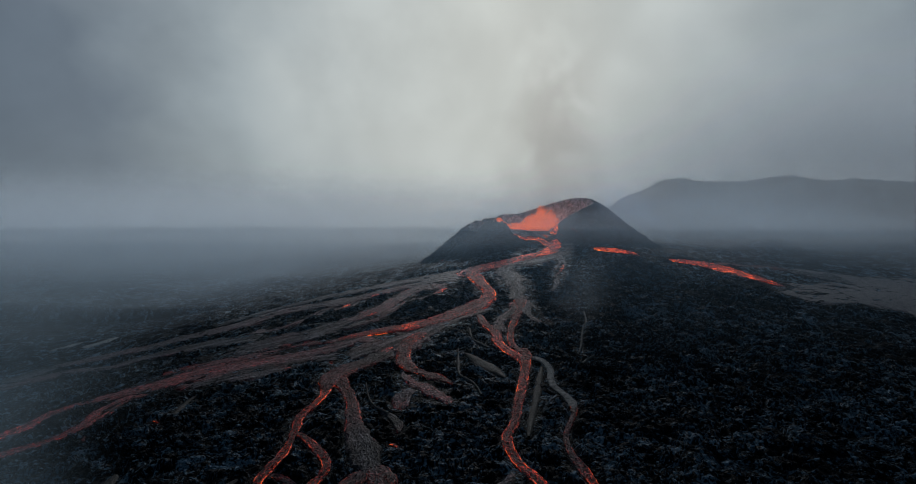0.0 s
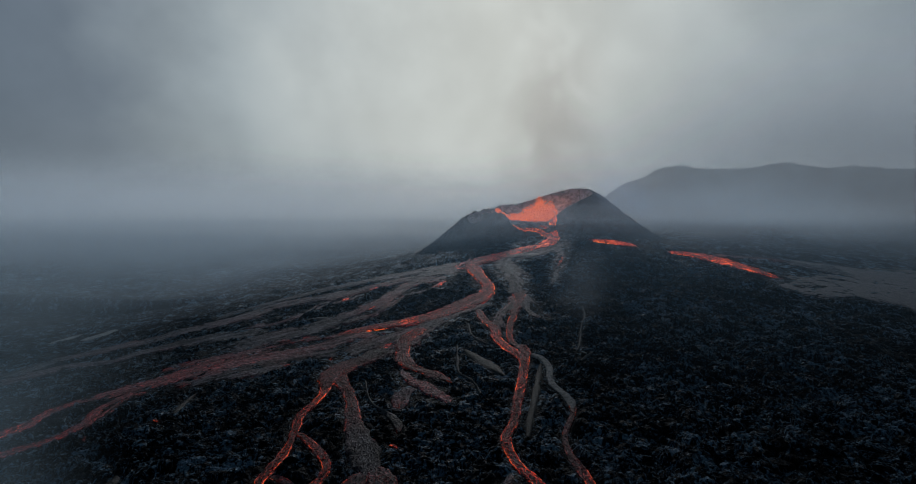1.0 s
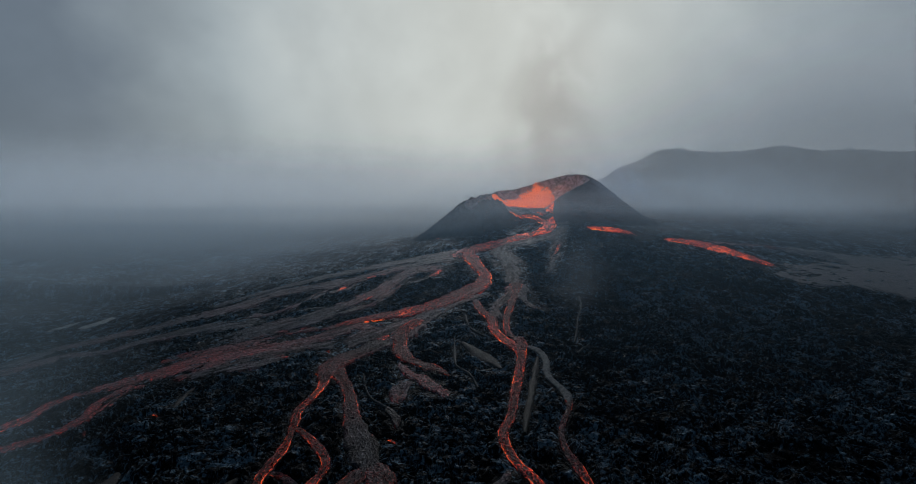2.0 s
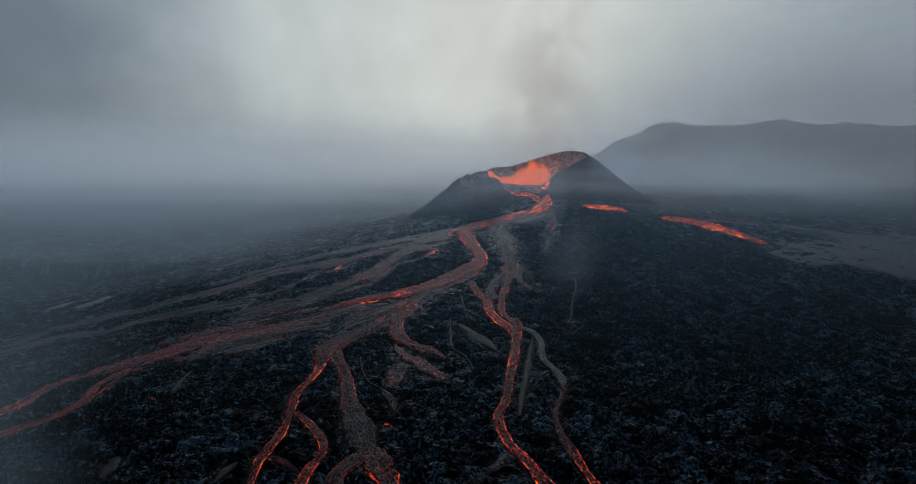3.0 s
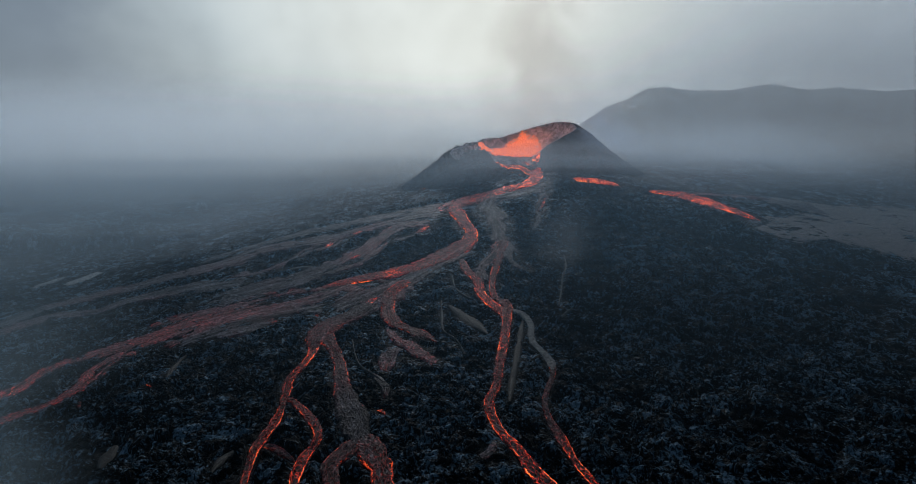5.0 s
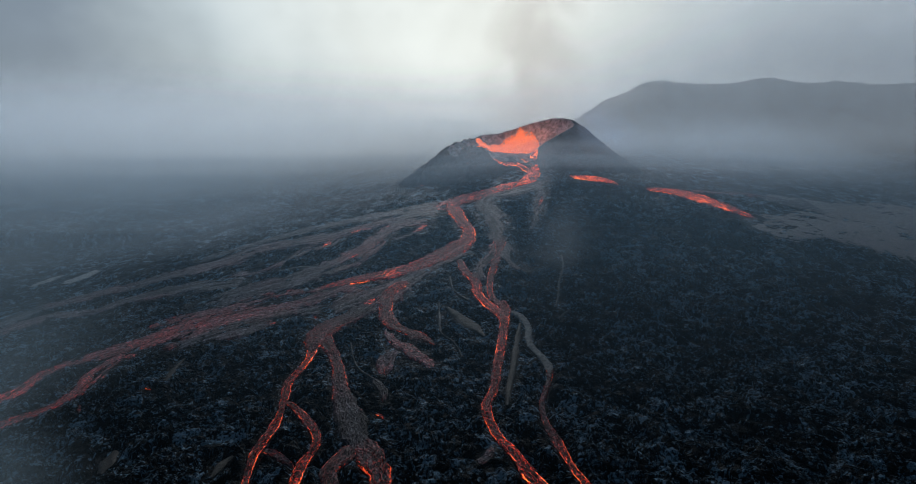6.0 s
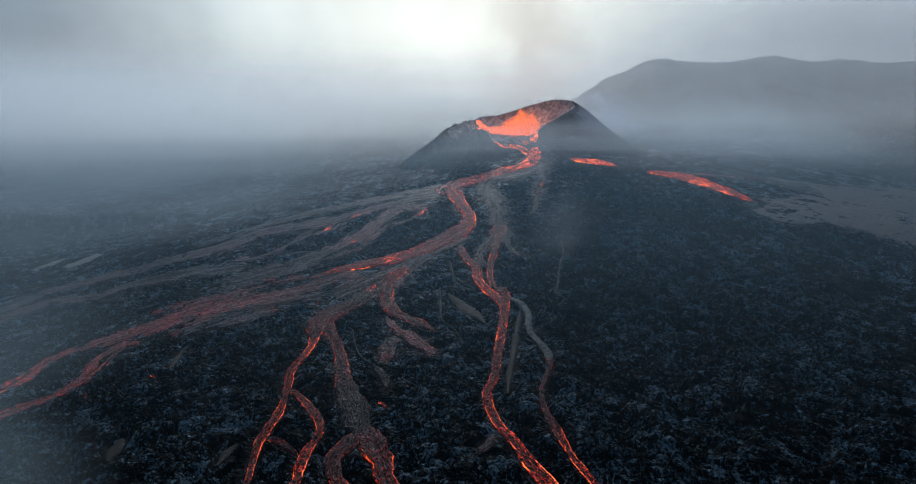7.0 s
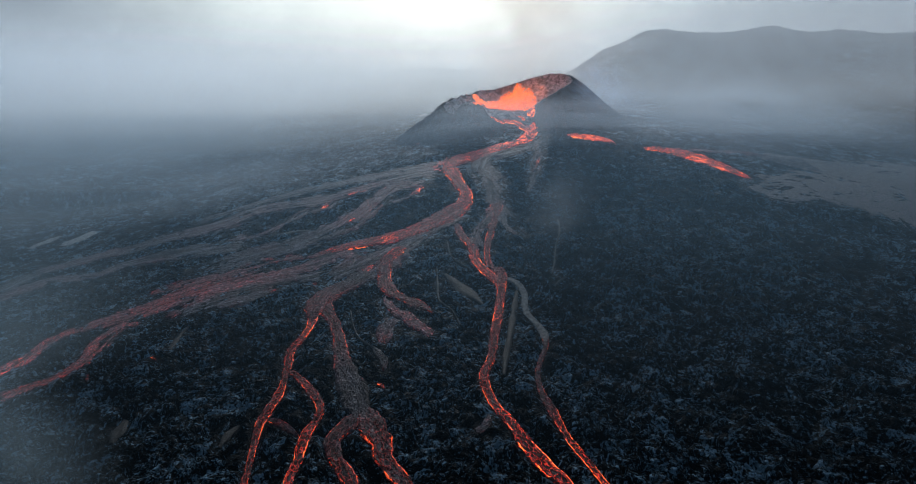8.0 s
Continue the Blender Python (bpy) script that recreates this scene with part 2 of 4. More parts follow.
# the blue in both ramps stands in for haze and reflected sky
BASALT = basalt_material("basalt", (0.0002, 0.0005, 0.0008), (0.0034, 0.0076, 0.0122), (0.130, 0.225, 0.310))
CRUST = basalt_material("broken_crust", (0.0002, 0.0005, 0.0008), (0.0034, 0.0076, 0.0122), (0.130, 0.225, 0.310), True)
CINDER = cinder_material("cinder", (0.004, 0.006, 0.009), (0.020, 0.027, 0.038), (0.070, 0.090, 0.115), (0.015, 0.020, 0.028))
SPATTER = cinder_material("ashen_spatter", (0.24, 0.205, 0.21), (0.45, 0.39, 0.40), (0.62, 0.55, 0.55), (0.48, 0.385, 0.375))
LAVA = lava_material("lava", 0.0)
LAVA_FIELD = lava_material("lava_field", 1.0)
MOLTEN = molten_material()
PALE = pale_material("pale_crust", 1.0)
PLAIN = pale_material("plain_crust", 0.62, 1.25)
DULL = pale_material("dull_crust", 0.3)
SLATE = pale_material("slate_crust", 0.045)
ROPE = pale_material("rope_crust", 0.65)


# ---- the land ----
def step(a, b, x):
    t = np.clip((x - a) / (b - a), 0, 1)
    return t * t * (3 - 2 * t)


def lattice(x, y, seed):
    """Smooth value noise on the unit lattice, -1 to 1."""
    xi, yi = np.floor(x).astype(np.int64), np.floor(y).astype(np.int64)
    fx, fy = x - xi, y - yi
    fx, fy = fx * fx * (3 - 2 * fx), fy * fy * (3 - 2 * fy)

    def h(a, b):
        v = (a * 374761393 + b * 668265263 + seed * 1274126177) & 0x7FFFFFFF
        v = ((v ^ (v >> 13)) * 1103515245) & 0x7FFFFFFF
        return ((v ^ (v >> 16)) & 0xFFFF) / 32767.5 - 1

    return (h(xi, yi) * (1 - fx) + h(xi + 1, yi) * fx) * (1 - fy) + (h(xi, yi + 1) * (1 - fx) + h(xi + 1, yi + 1) * fx) * fy


def fractal(x, y, size, octaves, seed, ridged=False):
    total, weight, norm = 0, 1.0, 0.0
    for o in range(octaves):
        v = lattice(x / size + 17.3 * o, y / size - 9.1 * o, seed + o)
        total = total + weight * ((1 - 2 * np.abs(v)) if ridged else v)
        norm, weight, size = norm + weight, weight * 0.55, size * 0.48
    return total / norm


def plates(x, y, size, seed):
    """Broken slabs of crust: each cell of an uneven mosaic tilts its own way. Gives height and distance from the cracks."""
    u, v = x / size, y / size
    iu, iv = np.floor(u), np.floor(v)
    best, second, tilt = np.full(u.shape, 9.0), np.full(u.shape, 9.0), np.zeros(u.shape)
    for di in (-1, 0, 1):
        for dj in (-1, 0, 1):
            ci, cj = iu + di, iv + dj
            du = u - ci - 0.5 - 0.48 * lattice(ci, cj, seed)
            dv = v - cj - 0.5 - 0.48 * lattice(ci, cj, seed + 1)
            d = du * du + dv * dv
            near = d < best
            second = np.where(near, best, np.minimum(second, d))
            tilt = np.where(near, du * lattice(ci, cj, seed + 2) + dv * lattice(ci, cj, seed + 3) + 0.4 * lattice(ci, cj, seed + 4), tilt)
            best = np.where(near, d, best)
    return tilt, np.sqrt(second) - np.sqrt(best)


def land(x, y):
    """The height of the lava shield, the valley round it and the hillside behind."""
    dx, dy = (x - 70) / 100, (y - 560) / 100
    r2 = dx * dx + dy * dy
    s = np.sqrt(1 + r2)
    z = 78 - 10.2 * np.sqrt(r2 + 0.25) + 6.9 * dx + 3.65 * dy - 5.9 * dx * dx / s + 7.1 * dx * dy / s
    z = -12 + 12 * np.log1p(np.exp(np.clip((z + 12) / 12, -30, 30)))
    r = 100 * np.sqrt(r2)
    k = np.where(y > 600, step(140, 650, r), np.where(y > 0, step(330, 800, r), step(600, 1200, r)))
    plain = 18 + 26 * np.exp(-(((x - 20) / 320) ** 2)) * step(500, 800, y) + 10 * step(100, 500, x)
    z = z * (1 - k) + plain * k
    z = z + 6 * np.exp(-((x - 130) / 85) ** 2 - ((y - 525) / 42) ** 2) - 5 * np.exp(-(((x + 200) / 65) ** 2 + ((y - 365) / 60) ** 2))
    z = z + 4 * np.exp(-(((x + 120) / 45) ** 2 + ((y - 236) / 45) ** 2))
    z = z + 16 * np.exp(-((x - 506) / 60) ** 2 - ((y - 985) / 45) ** 2)
    return z + (164 + 30 * fractal(x, y, 190, 4, 201) + 9 * fractal(x, y, 45, 3, 207, True)) * step(165, 560, x * 1500 / np.maximum(y, 700)) * np.exp(-((y - 1500) / 330) ** 2)


def spread(lo, hi, dense_lo, dense_hi, fine, growth):
    """Grid lines, close together in the dense stretch and ever wider outside it."""
    mid = list(np.arange(dense_lo, dense_hi, fine))
    up, a, s = [], dense_hi, fine
    while a < hi:
        up.append(a)
        s *= growth
        a += s
    down, a, s = [], dense_lo - fine, fine
    while a > lo:
        down.append(a)
        s *= growth
        a -= s
    return np.array([lo] + down[::-1] + mid + up + [hi])


def grid_mesh(name, co, nu, nv, uv=False):
    """A mesh from an nv by nu grid of places."""
    mesh = bpy.data.meshes.new(name)
    i = np.arange(nu * nv).reshape(nv, nu)
    q = np.stack([i[:-1, :-1], i[:-1, 1:], i[1:, 1:], i[1:, :-1]], -1).reshape(-1, 4)
    mesh.vertices.add(len(co))
    mesh.vertices.foreach_set("co", np.asarray(co, np.float32).ravel())
    mesh.loops.add(q.size)
    mesh.loops.foreach_set("vertex_index", q.ravel().astype(np.int32))
    mesh.polygons.add(len(q))
    mesh.polygons.foreach_set("loop_start", np.arange(0, q.size, 4, dtype=np.int32))
    mesh.polygons.foreach_set("use_smooth", np.ones(len(q), bool))
    if uv:
        u, v = np.meshgrid(np.linspace(0, 1, nu), np.linspace(0, 1, nv))
        layer = mesh.uv_layers.new(name="UVMap")
        layer.data.foreach_set("uv", np.stack([u.ravel(), v.ravel()], 1)[q.ravel()].astype(np.float32).ravel())
    mesh.update(calc_edges=True)
    mesh.validate()
    return mesh


def part(name, mesh, mat, parent=None, label=""):
    ob = new(name, mesh)
    mesh.materials.append(mat)
    ob.parent = parent
    if label:
        tagged(ob, label)
    return ob


# ---- the cone: a crater wall round the vent, breached towards the streams ----
CX, CY = 85.0, 600.0
CREST = [  # bearing, radius and height of the rim
    (-180, 76, 89), (-163, 70, 82), (-148, 64, 82), (-136, 60, 82), (-128, 56, 79), (-120, 50, 79), (-98, 44, 80), (-86, 38, 83), (-78, 34, 93), (-60, 37, 102),
    (-40, 41, 108), (-5, 48, 114), (34, 54, 119.5), (50, 53, 119.5), (65, 50, 117), (94, 46, 109), (120, 52, 102), (145, 62, 97), (165, 72, 93)]
LAKE = 88.5


def round_table(bearing, column):
    a = np.array([c[0] for c in CREST], float)
    v = np.array([c[column] for c in CREST], float)
    a, v = np.r_[a - 360, a, a + 360], np.r_[v, v, v]
    k = np.exp(-np.linspace(-2, 2, 7) ** 2)
    fine = np.interp(np.arange(-540, 540, 3.0), a, v)
    fine = np.convolve(fine, k / k.sum(), "same")
    return np.interp(bearing, np.arange(-540, 540, 3.0), fine)


def cone_height(x, y):
    dx, dy = x - CX, y - CY
    r, b = np.hypot(dx, dy), np.degrees(np.arctan2(dy, dx))
    rim, top = round_table(b, 1), round_table(b, 2)
    right = step(-80, -30, b) * step(140, 70, b)
    left = step(150, 170, np.abs(b))
    slope_out = 0.62 + 0.38 * right + 0.25 * left
    fall = np.sqrt((np.maximum(r - rim, 0)) ** 2 + (4 + 7 * right) ** 2) - 4 - 7 * right
    out = top - fall * slope_out / (1 + fall * right / 190)
    slope_in = 1.1 - 0.98 * step(95, 125, np.abs((b - 40 + 180) % 360 - 180))
    inside = np.maximum(top - (np.sqrt((np.maximum(rim - r, 0)) ** 2 + 9) - 3) * slope_in, np.where(top < LAKE - 1.5, LAKE - 1.5 + (top - LAKE + 1.5) * np.clip((r - 6) / (rim - 6), 0, 1), LAKE - 1.5))
    z = np.where(r > rim, out, inside)
    # spatter mounds beside and inside the breach
    z = z + (12.0 + 4.5 * fractal(x, y, 9, 4, 141, True)) * np.exp(-np.hypot((x - 33) / 17, (y - 549) / 13) ** 4) + (6.0 + 2 * fractal(x, y, 6, 3, 145, True)) * np.exp(-(((x - 12) / 13) ** 2 + ((y - 556) / 12) ** 2))
    z = z + 11.0 * np.exp(-((x - 26) / 30) ** 2 - ((y - 532) / 19) ** 2) * step(498, 540, y)
    return z + 6.5 * np.exp(-(((x - 69) / 9) ** 2 + ((y - 563) / 8) ** 2))


def cone_skin(x, y):
    """The cone with its lumps of spatter: rough on the western side and along the rim, smoother cinder in the east."""
    r = np.hypot(x - CX, y - CY)
    rim = round_table(np.degrees(np.arctan2(y - CY, x - CX)), 1)
    west = step(72, 42, x)
    lumps = (1.0 + 1.9 * west) * fractal(x, y, 10, 4, 131, True) + 1.1 * west * fractal(x, y, 4, 3, 137, True) + 1.2 * fractal(x, y, 22, 3, 151) * step(20, 60, r)
    lumps = lumps + 0.9 * (1.4 * west + 0.6) * fractal(x, y, 3.2, 3, 163, True) * np.exp(-((r - rim) / 7) ** 2)
    return cone_height(x, y) + lumps * step(8, 40, r) * (0.3 + 0.7 * np.clip(np.abs(x - 84) / 16, 0, 1))


def surface(x, y):
    return np.maximum(land(x, y), cone_skin(x, y))


cone = new("volcanic_cone")
cone.location = (CX, CY, 72)
tagged(cone, "dark grey cinder cone with a breached glowing crater", "volcano")
bear = np.linspace(-np.pi, np.pi, 900)
for name, near, wide, rows in (("crater_wall", 0.0, 1.0, 90), ("outer_slope", 1.0, 1.0, 150)):
    B, Q = np.meshgrid(bear, np.linspace(0, 1, rows))
    rim = round_table(np.degrees(B), 1)
    R = 0.5 + Q * (rim - 0.5) if name == "crater_wall" else rim + Q * 95
    kx, ky = CX + R * np.cos(B), CY + R * np.sin(B)
    kz = cone_skin(kx, ky)
    kz = np.maximum(kz, land(kx, ky) - 6)
    part(name, grid_mesh(name, np.stack([kx - CX, ky - CY, kz - 72], -1).reshape(-1, 3), len(bear), rows), SPATTER if name == "crater_wall" else CINDER, cone,
         "ashen pinkish spatter crust" if name == "crater_wall" else "")

# ---- lava streams: centre line and width, resampled along a smooth curve ----
BEDS = []


def curve_through(points, spacing):
    p = np.array(points, float)
    ext = np.vstack([2 * p[0] - p[1], p, 2 * p[-1] - p[-2]])
    out = []
    for a, b, c, d in zip(ext[:-3], ext[1:-2], ext[2:-1], ext[3:]):
        n = max(2, int(np.hypot(*(c - b)[:2]) / spacing))
        t = np.linspace(0, 1, n, endpoint=False)[:, None]
        out.append(0.5 * (2 * b + (c - a) * t + (2 * a - 5 * b + 4 * c - d) * t**2 + (3 * b - a - 3 * c + d) * t**3))
    return np.vstack([*out, p[-1:]])


def lava_stream(label, heat_a, heat_b, points, field=False, mat=None):
    """A stream of lava. A channel has banks; a field is a thin ragged sheet with holes where old crust shows."""
    path = curve_through(points, 0.7)
    go = np.gradient(path[:, :2], axis=0)
    go /= np.linalg.norm(go, axis=1, keepdims=True) + 1e-9
    side = np.stack([-go[:, 1], go[:, 0]], 1)
    run = np.r_[0, np.cumsum(np.hypot(*np.diff(path[:, :2], axis=0).T))]
    seed = len(BEDS) * 7 + 3
    width = np.maximum(path[:, 2] * np.clip(1.06 - path[:, 1] / 2600, 0.8, 1), 1.0) * (1.22 if field else 1.0)
    n, across = len(path), int(np.clip(np.mean(width) / 0.8, 21, 90)) if field else 15
    taper = 1 + 0 * run if field else np.minimum(1, 0.35 + run / (1.2 * width)) * np.minimum(1, 0.2 + (run[-1] - run) / (2.2 * width))
    s = np.linspace(-1, 1, across)
    wob_l = 1 + 0.30 * fractal(run, 0 * run, 11, 3, seed) + 0.26 * fractal(run, 0 * run, 3.2, 3, seed + 11)
    wob_r = 1 + 0.30 * fractal(run, 0 * run + 40, 11, 3, seed + 2) + 0.26 * fractal(run, 0 * run + 40, 3.2, 3, seed + 13)
    half = 0.5 * width * taper
    off = np.where(s[None] < 0, (half * wob_l)[:, None], (half * wob_r)[:, None]) * s[None] * 1.08
    x = path[:, 0, None] + side[:, 0, None] * off
    y = path[:, 1, None] + side[:, 1, None] * off
    ends = np.clip(np.minimum(run, run[-1] - run) / np.minimum(0.8 * width, 5 if field else 99), 0, 1)
    lift = 0.03 * (len(BEDS) % 5)
    if field:
        rim_m = (1 - np.abs(s))[None] * half[:, None]
        fray = rim_m / (0.22 * half[:, None] + 1.2) + 1.5 * fractal(run[:, None] * 0.35 + 0 * off, off, 5.0, 3, seed + 21)
        holes = fractal(run[:, None] * 0.16 + 0 * off + seed, off, 6.0, 3, seed + 23)
        z = surface(x, y) + 0.42 + lift + 0.2 * fractal(x, y, 3.0, 3, 5) - 1.6 * step(0.75, 0.25, fray) - 1.6 * step(0.30, 0.44, holes - (0.16 if mat else 0)) - 0.8 * (1 - ends)[:, None]
    else:
        thick = np.clip(0.10 * width, 0.35, 0.9)[:, None]
        dome = thick * (1 - np.abs(s[None]) ** 4) + 0.25 * thick * np.exp(-((np.abs(s[None]) - 0.82) / 0.12) ** 2)
        z = surface(x, y) - 0.1 - 0.8 * (1 - ends)[:, None] + dome + 0.22 * fractal(x, y, 3.0, 3, 5) + lift
    mesh = grid_mesh("lava_stream", np.stack([x, y, z], -1).reshape(-1, 3), across, n)
    t = (run / run[-1])[:, None]
    heat = np.clip(heat_a + (heat_b - heat_a) * t + 0.12 * fractal(x, y, 24, 3, seed + 4), 0, 1.1)
    bank = np.repeat(np.abs(s)[None], n, 0) * (0.55 if field else np.clip(1.2 - width[:, None] / 27, 0.3, 1))
    loop = np.empty(len(mesh.loops), np.int32)
    mesh.loops.foreach_get("vertex_index", loop)
    for name, pair in (("state", (heat, bank)), ("along", (np.repeat(run[:, None] * 0.55, across, 1) + seed * 50, off))):
        both = np.stack([p.ravel() for p in pair], 1).astype(np.float32)
        mesh.uv_layers.new(name=name).data.foreach_set("uv", both[loop].ravel())
    BEDS.append((path[:, 0], path[:, 1], half * ends, field))
    ob = part("lava_stream", mesh, mat or (LAVA_FIELD if field else LAVA))
    if not field and 1.8 < np.mean(width) < 9 and n > 30:
        # raised banks of chilled crust
        for sign, wob in ((-1, wob_l), (1, wob_r)):
            q = np.linspace(-1, 1, 7)[None]
            wide = 0.7 + 0.35 * fractal(run, 0 * run + 9 * sign, 5, 2, seed + 31)
            o = sign * ((half * wob * 1.1 + 0.9)[:, None] + 0.5 * sign * q * wide[:, None])
            bx, by = path[:, 0, None] + side[:, 0, None] * o, path[:, 1, None] + side[:, 1, None] * o
            tall = 0.55 * ends[:, None] * (0.6 + 0.6 * fractal(bx, by, 2.5, 3, seed + 33))
            bz = surface(bx, by) - 0.35 + (0.3 + tall) * (1 - q**2)
            part("levee", grid_mesh("levee", np.stack([bx, by, bz], -1).reshape(-1, 3), 7, n), BASALT, ob, "black chilled crust bank")
    return tagged(ob, label, "lava stream", "lava streams down the shield")


lava_stream("main lava river of bright orange molten rock leaving the crater", 0.84, 0.60, [(86, 536, 5.1), (84, 524, 10.2), (78, 513, 14.4), (73.4, 500.9, 14.9), (56.1, 492.1, 15), (42.6, 484.4, 17.3), (28.5, 474.1, 27.5), (13.9, 460.9, 32.7), (10.2, 438, 16.3)])
lava_stream("winding lava river with red glowing crust below the crater", 0.64, 0.52, [(10.6, 454.5, 14.8), (15.3, 419.6, 9.1), (19.6, 391.6, 8.4), (17, 370.6, 12), (7.8, 355.9, 18.3), (-2.7, 342.6, 18.1), (-13.6, 333.8, 15.8), (-28.1, 327.5, 14), (-40.7, 324.4, 10.5), (-54.5, 319.6, 9), (-67.8, 314.3, 9.1)])
lava_stream("broad grey-brown lava apron with scattered red cracks", 0.30, 0.36, [(15.4, 353.4, 18.1), (-1.4, 335.4, 11), (-17.7, 312.6, 15.8), (-28, 303.8, 26.3), (-35.6, 297.2, 29.6), (-43, 289.6, 26.4), (-53.4, 281.6, 22.3)], True)
lava_stream("short hooked lava stream ending in red lobes", 0.54, 0.42, [(-13.8, 316.2, 4), (-20.7, 309.5, 9), (-25.7, 296.5, 8.2), (-25.5, 280.4, 6.2), (-21.8, 266.2, 6.4), (-15.6, 258.7, 4.3), (-9.6, 253.1, 5.7), (-4.2, 247.4, 4.1), (-1.9, 244.2, 1.6)])
lava_stream("forked dull red lava lobe on black basalt", 0.42, 0.40, [(-22.8, 265.3, 5.4), (-23.7, 258.9, 5.1), (-21, 252.3, 6.3), (-16.5, 245.7, 7.8), (-11.3, 238.8, 6.8), (-6.8, 232.4, 8.1), (-2, 224.2, 4.3)], True)
lava_stream("stubby dull red lava tail on black basalt", 0.35, 0.45, [(-15.9, 243.7, 7.1), (-20.1, 237.3, 7.7), (-21.5, 228.6, 6.6), (-22.6, 220.9, 2.8)], True)
lava_stream("grey crusted lava stream feeding two lower arms", 0.34, 0.45, [(-31.6, 292.4, 18.3), (-39, 279.9, 12.9), (-46.9, 271.9, 13.5), (-52.9, 264.9, 14.3), (-54.2, 255.4, 11.8), (-54.3, 248.3, 7.4), (-54, 239.7, 3.6)])
lava_stream("narrow winding lava stream with glowing red margins", 0.52, 0.50, [(-54.6, 250.3, 6), (-54.2, 239.7, 3.3), (-56.2, 231, 3.1), (-58.4, 222.2, 3.7), (-57.7, 213.3, 3.6), (-57.1, 202.6, 2.4), (-57.4, 194.5, 3.7), (-58.6, 188.4, 3.7), (-60, 181.3, 3.4), (-59.7, 173, 2.4), (-58.8, 164, 2.2), (-57.8, 154.9, 2.1), (-57, 146.8, 2.3)])
lava_stream("looping lava stream with glowing red margins", 0.50, 0.54, [(-57.2, 210, 2.5), (-52.3, 205.5, 2.4), (-46.7, 198.1, 3.2), (-41.9, 189.5, 2.8), (-41, 182.8, 3.1), (-43.3, 175.1, 3.4), (-44.1, 168.7, 3.7), (-43.9, 162.3, 3), (-44.9, 156.6, 2.9), (-44.7, 148.8, 2.6)])
lava_stream("thin dim red lava link between two streams", 0.40, 0.45, [(-58, 183.6, 2.3), (-53.2, 180.4, 2.6), (-48.9, 176.6, 2), (-45.6, 173.2, 1.5)])
lava_stream("crusted lava arm widening into a grey fan", 0.48, 0.30, [(-54.5, 268.1, 4.7), (-50.5, 256.4, 6.8), (-42.7, 238.1, 4.6), (-38.4, 220.5, 5.7), (-34.6, 205.1, 7.7), (-30.7, 193.9, 12.1), (-27.6, 185, 15.0), (-26, 179, 14.5), (-25.5, 175, 8)])
lava_stream("lava stream with red margins leaving a fan", 0.40, 0.48, [(-27, 184, 7.0), (-29.7, 178.7, 7.0), (-32.6, 174.5, 6.4), (-34.6, 170.2, 5.4), (-33.0, 164.2, 4.9), (-29.3, 158.1, 4.5), (-26.1, 151.9, 4.4), (-25, 146, 4)])
lava_stream("lava stream breaking out red from a grey fan", 0.36, 0.50, [(-27, 187, 8), (-24.5, 181.0, 8.0), (-21.6, 174.3, 8.6), (-18.9, 168.1, 7.2), (-17.9, 162.3, 5.6), (-15.3, 157.3, 5.2), (-11.2, 151.1, 5.2), (-7, 144.6, 4.8)])
lava_stream("grey crusted lava fan under thin smoke", 0.19, 0.40, [(43.4, 478, 16.3), (34.5, 445.9, 19), (37.5, 411.6, 19), (38.6, 382.5, 13), (36.9, 365.2, 10.8)], True)
lava_stream("narrow lava stream with red margins beside an island", 0.45, 0.48, [(38.3, 372, 9.5), (35.7, 350.2, 5.6), (31.4, 329.8, 4.8), (26.9, 308.8, 3.7), (25.7, 291.6, 3.3), (28, 281.8, 2.9), (31.8, 274.2, 3.9)])
lava_stream("mottled red and grey lava patch", 0.50, 0.36, [(36.2, 365.3, 7.8), (30.7, 344.5, 8.6), (23.2, 326.1, 7.9), (19.9, 306.1, 6.3)], True)
lava_stream("faded grey lava side lobe", 0.28, 0.30, [(40.4, 371.7, 7), (41.5, 343.1, 7.6), (45, 326, 7.4), (50.3, 317.7, 4.5)], True)
lava_stream("narrow red lava stream feeding a junction", 0.45, 0.55, [(6, 356, 4.5), (10.9, 343.3, 3.6), (14, 324.3, 4.4), (18.8, 308.4, 5.4), (19.1, 294.4, 5.6), (21.4, 285.1, 5), (25.2, 276, 5.1), (27.9, 268.8, 4.4), (29, 260, 3.8)])
lava_stream("long straight lava stream with glowing red margins", 0.48, 0.56, [(30.5, 285, 4.0), (31.0, 275.4, 4.6), (29.8, 264.1, 4.4), (28, 252.4, 4), (25.6, 239, 3.6), (22.4, 223.8, 3.2), (20.2, 210.3, 3.1), (16.6, 199.2, 3.4), (17, 189.9, 3.2), (19.1, 181.5, 3.4), (22, 176.2, 3.4), (24.6, 169.6, 4), (27.6, 161.9, 5.3), (31, 154.7, 4.9), (35.2, 148.4, 4.5), (39.5, 141.5, 4)])
lava_stream("short dull red side lobe of a stream", 0.40, 0.35, [(18.0, 178.9, 2.0), (16.2, 175.7, 4.0), (13.3, 171.2, 5.1), (10.0, 168.9, 4.3), (8.5, 168.7, 1.6)], True)
lava_stream("small dull red branch beside a side lobe", 0.36, 0.40, [(16.8, 174, 1.6), (19, 170, 2.2), (21.7, 167.3, 2.5)], True)
